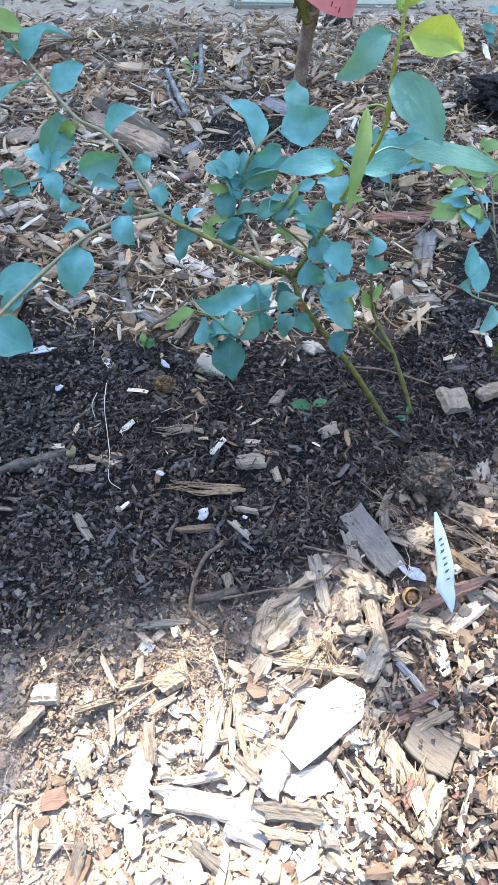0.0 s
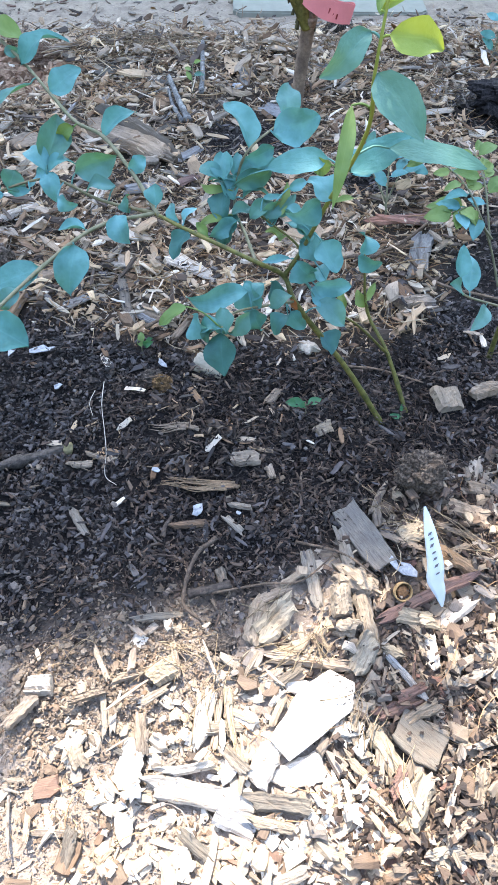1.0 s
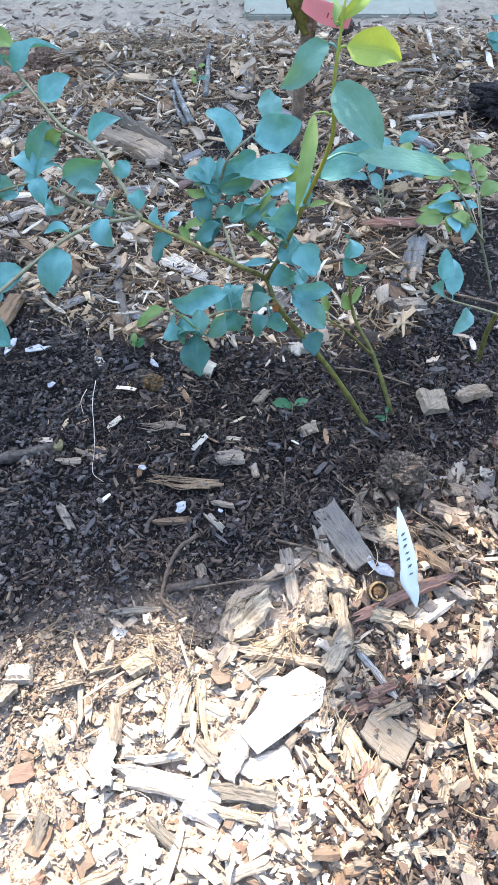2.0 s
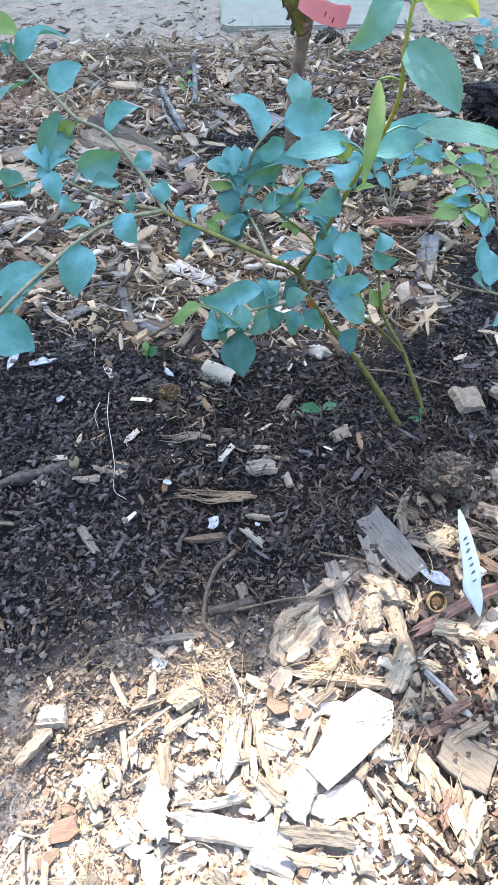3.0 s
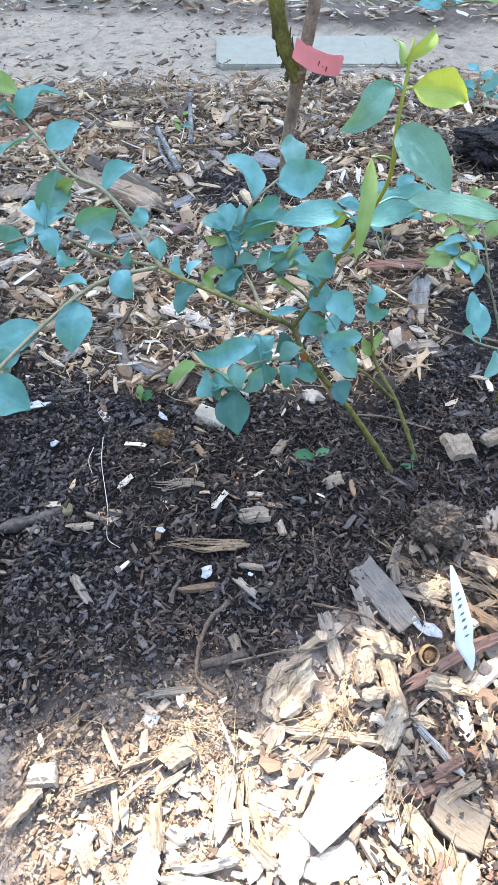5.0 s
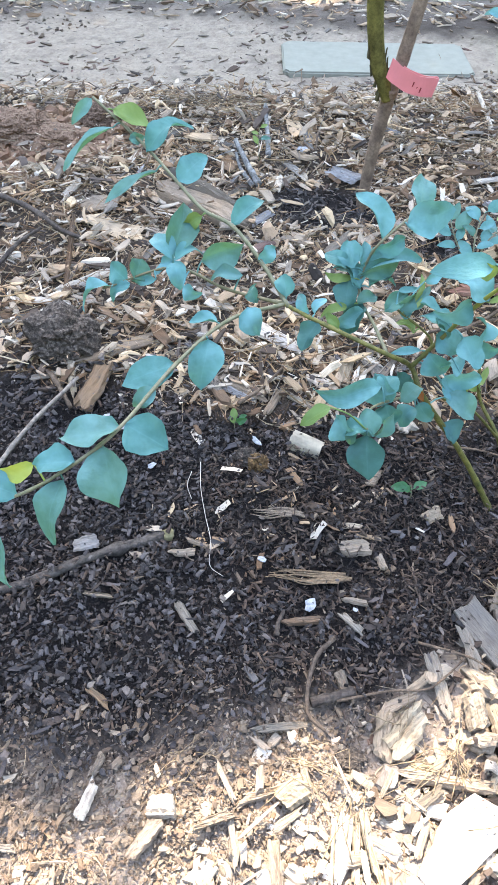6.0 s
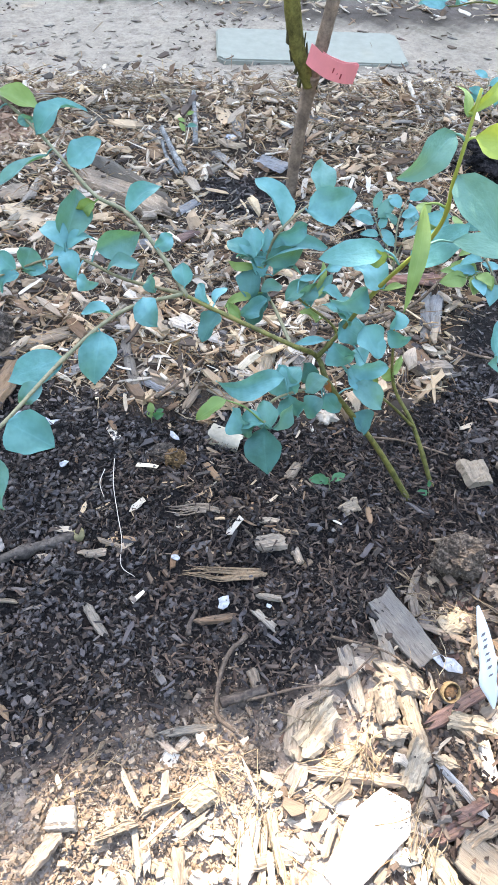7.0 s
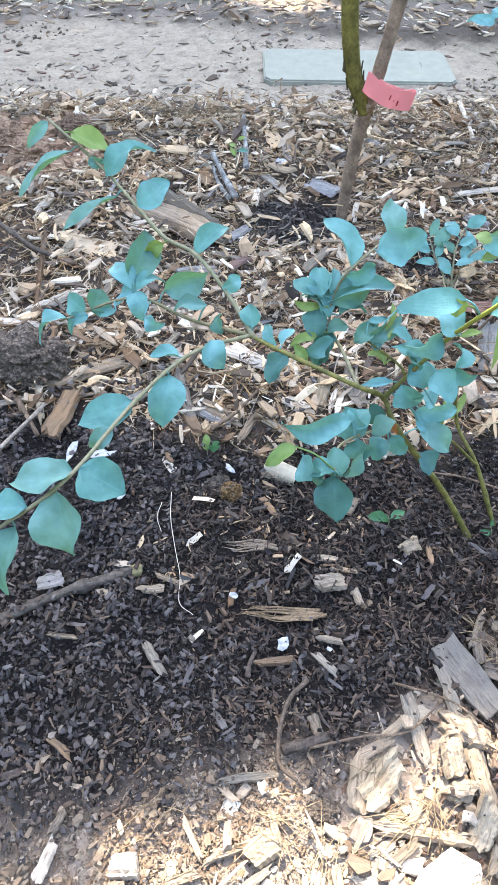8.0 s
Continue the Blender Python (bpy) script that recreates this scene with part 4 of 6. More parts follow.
piece("bark", -0.094, 1.224, 0.049, 0.018, 0.005, 39, "red")
piece("chip", -0.105, 1.309, 0.066, 0.021, 0.005, 50, "silver")
piece("leaf", -0.029, 1.639, 0.059, 0.032, 0.002, -74, "dry_leaf")
piece("chip", -0.164, 1.478, 0.043, 0.035, 0.006, -44, "brown")
piece("chip", -0.391, 1.338, 0.048, 0.042, 0.005, 17, "tan")
piece("splinter", -0.079, 1.009, 0.067, 0.019, 0.006, -36, "pale")
piece("chip", -0.084, 0.880, 0.047, 0.011, 0.006, 63, "tan")
piece("chip", -0.023, 0.926, 0.032, 0.019, 0.006, -38, "pale")
piece("chip", -0.135, 0.903, 0.051, 0.011, 0.005, -28, "silver")
piece("chip", -0.177, 0.586, 0.040, 0.010, 0.005, -57, "grey")
piece("chip", -0.270, 0.607, 0.029, 0.005, 0.004, -6, "porous")
piece("chip", -0.252, 0.504, 0.025, 0.007, 0.005, -35, "brown")
piece("chip", -0.004, 0.602, 0.025, 0.007, 0.004, -10, "grey")
piece("chip", -0.010, 0.576, 0.026, 0.008, 0.004, -48, "grey")
piece("splinter", -0.058, 0.582, 0.040, 0.009, 0.006, 6, "brown", 0.010)
piece("chip", 0.030, 0.650, 0.017, 0.010, 0.005, -66, "tan")
piece("chip", -0.248, 0.420, 0.029, 0.011, 0.006, -112, "pale")
piece("chip", -0.245, 0.448, 0.020, 0.008, 0.006, -111, "tan")
piece("chip", 0.014, 0.476, 0.044, 0.022, 0.008, -103, "porous")
piece("splinter", -0.061, 0.437, 0.033, 0.007, 0.006, -75, "tan")

# a split log end and lumps of soil
piece("splinter", -0.213, 1.345, 0.200, 0.056, 0.019, -40, "log", 0.008)
piece("splinter", -0.196, 1.366, 0.185, 0.013, 0.025, -41, "grey", 0.008)
piece("splinter", -0.222, 1.318, 0.150, 0.014, 0.018, -38, "log", 0.008)
piece("splinter", -0.150, 1.298, 0.070, 0.010, 0.016, -46, "tan", 0.010)
piece("splinter", -0.165, 1.290, 0.085, 0.008, 0.014, -34, "tan", 0.010)


def clod(x, y, rx, ry, rz, seed, label, material, sink=0.25, rough=0.22):
    """A lump of soil with a broken, crumbly skin."""
    FOOT.append((x, y, rx * 1.5, ry * 1.5, 0))
    bm = bmesh.new()
    bmesh.ops.create_icosphere(bm, subdivisions=5, radius=1)
    for v in bm.verts:
        p = v.co.copy() + Vector((seed, 0, 0))
        d = 1 + 1.3 * rough * noise.noise(p * 1.5) + rough * 0.9 * noise.noise(p * 3.4) + rough * 0.55 * noise.noise(p * 8) + rough * 0.30 * noise.noise(p * 19) + rough * 0.10 * noise.noise(p * 40)
        v.co = Vector((v.co.x * rx, v.co.y * ry, v.co.z * rz)) * d
    for v in bm.verts:
        v.co += on_ground(x, y, rz * (1 - 2 * sink))
    return tagged(part("soil_clod", bm, material, None, shade=False), label, "soil clod")


clod(0.193, 0.634, 0.025, 0.022, 0.026, 3.1, "round crumbly brown soil clod at the edge of mulch", clod_material("crumbly_clod", (0.066, 0.050, 0.039), (0.19, 0.150, 0.116)), -0.04, 0.22)
piece("plank", 0.243, 0.744, 0.033, 0.034, 0.012, 96, "porous", 0.010)
clod(-0.374, 0.972, 0.047, 0.038, 0.042, 8.4, "large brown soil clod with fine roots", clod_material("rooty_clod", (0.070, 0.055, 0.045), (0.20, 0.162, 0.132)), 0.12, 0.17)
clod(0.52, 1.42, 0.115, 0.060, 0.036, 2.2, "heap of black planting soil beyond the bush", clod_material("black_soil", (0.012, 0.011, 0.012), (0.045, 0.040, 0.040)))
clod(-0.52, 1.64, 0.050, 0.040, 0.028, 1.3, "reddish clay lump on a low heap", clod_material("clay_lump", (0.20, 0.125, 0.085), (0.34, 0.225, 0.155)))
clod(-0.63, 1.70, 0.07, 0.05, 0.035, 6.3, "reddish clay lump on a low heap", clod_material("clay_lump", (0.20, 0.125, 0.085), (0.34, 0.225, 0.155)))
clod(-0.45, 1.72, 0.04, 0.035, 0.025, 7.7, "small clay lump at the end of the heap", clod_material("clay_lump", (0.11, 0.07, 0.05), (0.24, 0.16, 0.11)))
clod(-0.12, 0.795, 0.016, 0.012, 0.012, 9.9, "small brown soil lump on dark soil", CLOD)
clod(-0.105, 0.785, 0.013, 0.012, 0.012, 4.9, "small ochre clay lump on dark soil", clod_material("ochre_lump", (0.10, 0.06, 0.03), (0.27, 0.17, 0.08)))
clod(0.215, 1.885, 0.045, 0.03, 0.03, 3.9, "dark clump of dead weeds at the path's edge", CLOD, 0.3, 0.5)
clod(-0.020, 0.455, 0.013, 0.011, 0.010, 6.9, "tiny dark soil lump among the chips", CLOD)


def rod(name, pts, r0, r1, material, label, category="twig", rough=0.25, lift=0.006):
    for (ax, ay, _), (bx, by, _) in zip(pts, pts[1:]):
        FOOT.append(((ax + bx) / 2, (ay + by) / 2, math.hypot(bx - ax, by - ay), 4 * r0, math.degrees(math.atan2(by - ay, bx - ax))))
    line = spline([on_ground(x, y, z + (lift if y < 0.85 else 2.2 * lift)) for x, y, z in pts], 6)
    return tagged(part(name, tube(bmesh.new(), line, r0, r1, 8, rough, 0.3), material, None), label, category)


# sticks, twigs and a bare root
stick = thing("fallen_stick", on_ground(-0.30, 0.635), "fallen grey stick with a pale cut end on dark soil", "stick")
line = spline([on_ground(-0.46, 0.585, 0.009), on_ground(-0.36, 0.615, 0.009), on_ground(-0.28, 0.648, 0.008), on_ground(-0.207, 0.677, 0.008)], 6)
part("shaft", tube(bmesh.new(), line, 0.0044, 0.0052, 12, 0.45, 0.4), barky("mottled_stick", (0.105, 0.094, 0.086), 150, 0.7), stick)
bm = bmesh.new()
tip = (line[-1] - line[-3]).normalized()
bmesh.ops.create_cone(bm, cap_ends=True, segments=7, radius1=0.0062, radius2=0.0078, depth=0.009, matrix=Matrix.Translation(line[-1] + tip * 0.003) @ tip.to_track_quat("Z", "Y").to_matrix().to_4x4())
for v in bm.verts:
    if (v.co - line[-1]).dot(tip) > 0.004:
        v.co += tip * 0.45 * (v.co.z - line[-1].z) - Vector((0, 0, 0.001))
bmesh.ops.bevel(bm, geom=bm.edges[:], offset=0.0007, segments=1, affect="EDGES")
part("cut_end", bm, plain("cut_wood", (0.25, 0.215, 0.115), 0.85, 0.15, 300, 0.3), stick, "pale split end")
rod("bare_root", [(-0.172, 0.770, 0.012), (-0.170, 0.735, 0.014), (-0.163, 0.700, 0.012), (-0.155, 0.665, 0.012), (-0.155, 0.641, 0.010), (-0.140, 0.627, 0.008)], 0.00042, 0.0003, ROOT, "thin white root lying across dark soil", "root", 0.0)
rod("bare_root", [(-0.182, 0.758, 0.010), (-0.186, 0.740, 0.012), (-0.180, 0.722, 0.008)], 0.00042, 0.0003, ROOT, "thin white root curling out of soil", "root", 0.0)
rod("twig", [(-0.028, 0.562, 0.006), (-0.045, 0.545, 0.009), (-0.054, 0.525, 0.009), (-0.058, 0.499, 0.008), (-0.055, 0.486, 0.007), (-0.042, 0.477, 0.005)], 0.0024, 0.0015, barky("dull_brown_twig", (0.115, 0.092, 0.075), 260), "bent brown twig on dark soil")
rod("twig", [(-0.085, 0.566, 0.004), (-0.083, 0.578, 0.006), (-0.077, 0.593, 0.004)], 0.0026, 0.0018, TWIG_DARK, "short dark twig on dark soil")
rod("twig", [(-0.054, 0.501, 0.007), (-0.033, 0.507, 0.008), (-0.012, 0.513, 0.007)], 0.0044, 0.0042, TWIG_DARK, "stub of a dark stick beside a bent twig")
rod("twig", [(-0.030, 0.503, 0.008), (0.021, 0.513, 0.010), (0.059, 0.516, 0.012), (0.093, 0.540, 0.012)], 0.0013, 0.0008, TWIG, "thin bent twig over the wood chips")
rod("twig", [(0.055, 0.560, 0.008), (0.10, 0.540, 0.010), (0.135, 0.520, 0.010)], 0.0014, 0.0010, TWIG, "thin curved twig at the edge of soil")
rod("twig", [(0.172, 0.995, 0.015), (0.232, 1.032, 0.020), (0.287, 1.096, 0.024), (0.352, 1.185, 0.03)], 0.0026, 0.0018, TWIG, "bent grey twig lying on worn mulch")
rod("twig", [(0.09, 0.985, 0.012), (0.15, 1.000, 0.014), (0.242, 1.026, 0.016)], 0.0026, 0.0022, TWIG, "straight grey twig lying on worn mulch")
rod("twig", [(0.228, 1.012, 0.012), (0.265, 0.953, 0.014), (0.33, 0.915, 0.012), (0.40, 0.895, 0.010)], 0.0024, 0.0014, TWIG, "long dark twig at the soil's edge")
rod("twig", [(-0.130, 0.860, 0.012), (-0.100, 0.890, 0.018), (-0.072, 0.926, 0.020)], 0.0024, 0.0016, TWIG, "short brown twig under the bush")
rod("twig", [(-0.425, 0.745, 0.008), (-0.385, 0.815, 0.013), (-0.337, 0.893, 0.016)], 0.0030, 0.0024, PALE_TWIG, "pale grey twig beside the soil clod")
rod("twig", [(-0.378, 0.907, 0.010), (-0.360, 0.88, 0.012), (-0.341, 0.851, 0.010)], 0.0034, 0.0026, TWIG, "short grey twig beside the soil clod")
rod("twig", [(-0.516, 1.126, 0.012), (-0.486, 1.186, 0.018), (-0.466, 1.245, 0.016)], 0.0034, 0.0026, TWIG_DARK, "dark side twig in the mulch")
rod("twig", [(-0.02, 1.54, 0.012), (0.0, 1.50, 0.03), (0.01, 1.56, 0.03), (0.05, 1.60, 0.012)], 0.0022, 0.0014, TWIG, "curved thin twig in the worn mulch")
rod("twig", [(-0.66, 1.41, 0.012), (-0.588, 1.361, 0.016), (-0.492, 1.294, 0.018), (-0.433, 1.242, 0.016), (-0.385, 1.205, 0.010)], 0.0058, 0.0034, TWIG_DARK, "dark half-buried twig in the mulch")
rod("twig", [(0.13, 0.81, 0.006), (0.17, 0.80, 0.012), (0.22, 0.775, 0.010)], 0.0014, 0.0010, TWIG, "thin twig at the foot of the bush")


rod("twig", [(-0.106, 1.395, 0.006), (-0.125, 1.45, 0.016), (-0.152, 1.535, 0.020)], 0.0060, 0.0045, BLUE_TWIG, "dark blue-grey weathered twig in worn mulch")
rod("twig", [(-0.118, 1.395, 0.006), (-0.140, 1.46, 0.012), (-0.150, 1.50, 0.012)], 0.0040, 0.0030, BLUE_TWIG, "short blue-grey twig beside another")
rod("twig", [(-0.088, 1.500, 0.010), (-0.090, 1.59, 0.018), (-0.094, 1.69, 0.020)], 0.0050, 0.0042, BLUE_TWIG, "straight blue-grey weathered twig in worn mulch")


def frayed(x0, y0, x1, y1, strands, seed, material, label):
    """A torn splinter: fibres side by side, joined at one end and loose at the other."""
    r = random.Random(seed)
    splinter = thing("wood_splinter", on_ground((x0 + x1) / 2, (y0 + y1) / 2), label, "wood splinter")
    way = Vector((x1 - x0, y1 - y0, 0))
    side = Vector((-way.y, way.x, 0)).normalized()
    for i in range(strands):
        o = (i / (strands - 1) - 0.5) * 0.013
        a, b = r.uniform(0.0, 0.25) * abs(o) / 0.006, r.uniform(0.62, 1.0)
        pts = []
        for k in range(4):
            u = a + (b - a) * k / 3
            q = Vector((x0, y0, 0)) + way * u + side * (o * (0.55 + 0.6 * math.sin(math.pi * min(1.0, u + 0.1))) + r.uniform(-0.0006, 0.0006))
            pts.append(on_ground(q.x, q.y, 0.012 + 0.004 * math.sin(2.6 * u) + r.uniform(-0.001, 0.001)))
        part("fibre", tube(bmesh.new(), spline(pts, 3), r.uniform(0.0010, 0.0017), 0.0004, 5, 0.3), material, splinter)
    FOOT.append(((x0 + x1) / 2, (y0 + y1) / 2, way.length, 0.014, math.degrees(math.atan2(way.y, way.x))))
    return splinter


FIBRE = barky("tan_fibre", (0.25, 0.185, 0.125), 300, 0.6)
frayed(-0.004, 0.629, -0.097, 0.629, 13, 3, FIBRE, "frayed tan wood splinter on dark soil")
frayed(-0.052, 0.700, -0.120, 0.708, 8, 5, barky("grey_fibre", (0.25, 0.205, 0.165), 300, 0.6), "torn grey-tan wood splinter under the bush")


# flat slabs with broken outlines
def slab(x, y, L, W, T, yaw, outline, kind, lift, tilt, label):
    """A flat piece of wood, cut to an outline given in shares of its length and width."""
    FOOT.append((x, y, L * 0.8, W * 0.8, yaw))
    bm = bmesh.new()
    uv = bm.loops.layers.uv.verify()
    bm.faces.new([bm.verts.new((a * L, b * W, 0)) for a, b in outline])
    bmesh.ops.subdivide_edges(bm, edges=bm.edges[:], cuts=3)
    for v in bm.verts:
        v.co += Vector((dice.uniform(-1, 1), dice.uniform(-1, 1), 0)) * 0.0011
    bm.faces.ensure_lookup_table()
    top = bm.faces[0]
    top.normal_update()
    rise = T if top.normal.z > 0 else -T
    low = bmesh.ops.extrude_face_region(bm, geom=[top], use_keep_orig=True)
    for v in low["geom"]:
        if isinstance(v, bmesh.types.BMVert):
            v.co.z -= abs(rise)
            v.co.xy *= 0.97
    bmesh.ops.recalc_face_normals(bm, faces=bm.faces[:])
    bmesh.ops.bevel(bm, geom=[e for e in bm.edges if all(abs(v.co.z) < 1e-5 for v in e.verts)], offset=0.0009, segments=1, affect="EDGES")
    for f in bm.faces:
        for loop in f.loops:
            loop[uv].uv = (loop.vert.co.x + 3 * T, loop.vert.co.y + loop.vert.co.z)
    bm.transform(Matrix.Translation(on_ground(x, y, lift + T)) @ pose(0, 0, 0, tilt[0], tilt[1], yaw))
    return tagged(part("wood_slab", bm, M[kind], None, shade=False), label, "wood chip", "pieces of wood in the mulch")


def spotted_slab_material():
    """Bleached wood with black mould spots towards one end."""
    k = Nodes("spotted_bleached_wood")
    uv = k.coord("UV")
    sep = k.t.nodes.new("ShaderNodeSeparateXYZ")
    k.t.links.new(uv, sep.inputs[0])
    fibre = k.noise(k.scaled(uv, (60, 700, 1)), 1.0, 5.0, 0.7)
    c = k.ramp(fibre, [(0.3, (0.52, 0.46, 0.38)), (0.7, (0.70, 0.64, 0.56))])
    spots_here = k.add("ShaderNodeMath")
    spots_here.operation = "MULTIPLY"
    k.t.links.new(k.level(sep.outputs[0], 0.012, 0.046, 0.25, 1.0), spots_here.inputs[0])
    k.t.links.new(k.level(k.noise(k.scaled(uv, (210, 320, 1)), 1.0, 5.0, 0.7), 0.54, 0.60, 0.0, 0.95), spots_here.inputs[1])
    c = k.mix(spots_here.outputs[0], c, (0.05, 0.043, 0.038))
    k.bump(fibre, 0.5, 0.0015)
    return k.done(c, 0.85, 0.2)


M["spotted"] = spotted_slab_material()
slab(0.063, 0.393, 0.090, 0.042, 0.005, 36, ((-0.5, 0.1), (-0.46, -0.45), (0.30, -0.5), (0.5, -0.1), (0.38, 0.42), (0.02, 0.5)), "spotted", 0.012, (4, -3), "large bleached pale wood slab lying on sunlit mulch")
slab(0.154, 0.372, 0.046, 0.036, 0.006, -38, ((-0.5, 0.42), (-0.42, -0.4), (0.1, -0.5), (0.5, -0.42), (0.46, 0.5)), "old", 0.010, (-6, 4), "square grey-brown weathered slab lying on mulch")
slab(0.126, 0.566, 0.080, 0.032, 0.009, -57, ((-0.5, 0.5), (-0.44, 0.1), (-0.5, -0.4), (0.1, -0.5), (0.47, -0.45), (0.5, 0.38), (0.1, 0.46)), "grey", 0.012, (6, 4), "long grey weathered slab at the edge of soil")


def tuft(x, y, n, length, yaw, spread, seed):
    """A torn bundle of dry fibres and needles, lying on the bed."""
    r = random.Random(seed)
    bm = bmesh.new()
    for i in range(int(n * 0.5)):
        a = radians(yaw + r.gauss(0, spread))
        d, side = Vector((math.cos(a), math.sin(a), 0)), Vector((-math.sin(a), math.cos(a), 0))
        half = length * r.uniform(0.25, 0.6)
        mid = on_ground(x + r.gauss(0, 0.22 * length), y + r.gauss(0, 0.20 * length), 0.012 + r.uniform(0, 0.012))
        bend = r.gauss(0, 0.32) * half
        tube(bm, spline([mid - d * half + side * bend - Vector((0, 0, 0.006)), mid, mid + d * half * r.uniform(0.6, 1.1) + side * (bend + r.gauss(0, 0.1) * half) - Vector((0, 0, 0.004))], 4), (1.0 if length < 0.1 else 1.7) * r.uniform(0.0003, 0.0007), 0.0003, 5)
    tagged(part("straw_tuft", bm, FIBRE, None), "torn tuft of tan straw on the mulch", "straw")


FIBRE = plain("dry_fibre", (0.24, 0.18, 0.115), 0.85, 0.2, 160, 0.75)
for i, (x, y, n, length, yaw, spread) in enumerate(((0.072, 0.452, 30, 0.050, 60, 34), (0.048, 0.450, 22, 0.055, 10, 16), (-0.046, 0.450, 18, 0.060, -12, 14), (0.107, 0.392, 26, 0.050, 65, 22),
                                                    (-0.034, 0.415, 22, 0.065, 78, 14), (0.148, 0.600, 18, 0.045, -50, 24), (0.165, 0.578, 16, 0.05, -20, 30), (0.225, 0.560, 18, 0.07, -25, 22),
                                                    (0.03, 0.490, 14, 0.05, 30, 24), (-0.24, 1.75, 46, 0.16, 15, 26), (-0.12, 1.72, 30, 0.14, -20, 30), (0.33, 1.52, 40, 0.20, 14, 16), (0.16, 1.62, 26, 0.15, 40, 30), (-0.16, 0.455, 14, 0.045, 40, 28), (0.135, 0.345, 16, 0.05, 100, 26))):
    tuft(x, y, n, length, yaw, spread, 40 + i)


# torn white scraps
SCRAP = plain("dulled_white_film", (0.34, 0.352, 0.37), 0.6, 0.3, 260, 0.45)


def scrap(x, y, L, W, yaw, seed, label, z=0.011):
    r = random.Random(seed)
    FOOT.append((x, y, L * 1.3, W * 1.3, yaw))
    bm = bmesh.new()
    ring = []
    for i in range(9):
        a = math.tau * i / 9
        k = r.uniform(0.6, 1.1)
        ring.append(bm.verts.new((math.cos(a) * L / 2 * k, math.sin(a) * W / 2 * k, r.uniform(-1, 1) * 0.12 * W)))
    f = bm.faces.new(ring)
    bmesh.ops.poke(bm, faces=[f])
    ext = bmesh.ops.extrude_face_region(bm, geom=bm.faces[:])
    for g in ext["geom"]:
        if isinstance(g, bmesh.types.BMVert):
            g.co.z += 0.0012
    bmesh.ops.recalc_face_normals(bm, faces=bm.faces[:])
    bm.transform(Matrix.Translation(on_ground(x, y, z)) @ pose(0, 0, 0, r.uniform(-15, 15), r.uniform(-15, 15), yaw))
    return tagged(part("white_scrap", bm, SCRAP, None, shade=False), label, "scrap", "white scraps in the bed")


scrap(-0.049, 0.599, 0.017, 0.014, 20, 1, "small torn white scrap on dark soil")
scrap(-0.262, 0.828, 0.036, 0.014, 5, 2, "torn white scrap at the edge of soil")
scrap(-0.298, 0.833, 0.040, 0.012, 80, 3, "upright torn white scrap beside soil", 0.012)
piece("leaf", -0.290, 0.662, 0.026, 0.018, 0.003, 20, "papery", 0.008)
scrap(-0.231, 0.772, 0.012, 0.009, 50, 4, "tiny white scrap on dark soil")
scrap(0.163, 0.531, 0.034, 0.016, -35, 5, "torn white plastic scrap below the plant label", 0.010)
scrap(-0.100, 0.650, 0.014, 0.008, -30, 7, "tiny white scrap on dark soil")
scrap(-0.005, 0.590, 0.007, 0.006, 0, 8, "tiny white scrap on dark soil")
scrap(-0.106, 0.815, 0.020, 0.008, -40, 9, "narrow white scrap on dark soil")
scrap(-0.020, 1.545, 0.030, 0.020, -50, 10, "white scrap in worn mulch")


# a short curl of pale bark lying open side down
bm = bmesh.new()
uv = bm.loops.layers.uv.verify()
rows = []
for i in range(9):
    u = i / 8
    row = []
    for j in range(13):
        a = radians(-15 + 205 * j / 12)
        fray = 0.0022 * noise.noise(Vector((j * 0.9, 4.0 * (i > 4), 2))) * (i in (0, 8))
        r = 0.0135 * (1 + 0.05 * noise.noise(Vector((u * 4, j * 0.5, 7)))) * (1 - 0.12 * u)
        row.append(bm.verts.new(((u - 0.5) * 0.040 + fray, r * math.cos(a), r * math.sin(a))))
    rows.append(row)
for a, b in zip(rows, rows[1:]):
    for j in range(12):
        bm.faces.new((a[j], b[j], b[j + 1], a[j + 1]))
bmesh.ops.solidify(bm, geom=bm.faces[:], thickness=0.0018)
bmesh.ops.recalc_face_normals(bm, faces=bm.faces[:])
for f in bm.faces:
    for loop in f.loops:
        loop[uv].uv = (loop.vert.co.y + 0.6 * loop.vert.co.z, loop.vert.co.x)
bm.transform(Matrix.Translation(on_ground(-0.044, 0.812, 0.008)) @ pose(0, 0, 0, 12, 4, -24))
tagged(part("bark_curl", bm, plain("pale_bark", (0.62, 0.56, 0.45), 0.8, 0.2, 90, 0.3), None, shade=False), "short pale curl of bark lying on dark soil", "bark")

# half a nut shell with the brown rest of its kernel
nut = thing("nut_shell", on_ground(0.157, 0.503, 0.004), "half nut shell with a shrivelled kernel lying in the mulch", "nut shell")
turn = Matrix.Translation(on_ground(0.157, 0.503, 0.016)) @ pose(0, 0, 0, 36, 14, 0)
bm = bmesh.new()
bmesh.ops.create_uvsphere(bm, u_segments=16, v_segments=12, radius=0.0098)
bmesh.ops.delete(bm, geom=[v for v in bm.verts if v.co.z > 0.003], context="VERTS")
bmesh.ops.solidify(bm, geom=bm.faces[:], thickness=0.0011)
bm.transform(turn)
part("shell", bm, barky("nut_shell_brown", (0.36, 0.25, 0.13), 200, 0.4), nut)
bm = bmesh.new()
bmesh.ops.create_icosphere(bm, subdivisions=3, radius=1)
for v in bm.verts:
    v.co = Vector((v.co.x * 0.0070, v.co.y * 0.0060, v.co.z * 0.0045 - 0.002)) * (1 + 0.35 * noise.noise(v.co * 2.6))
bm.transform(turn)
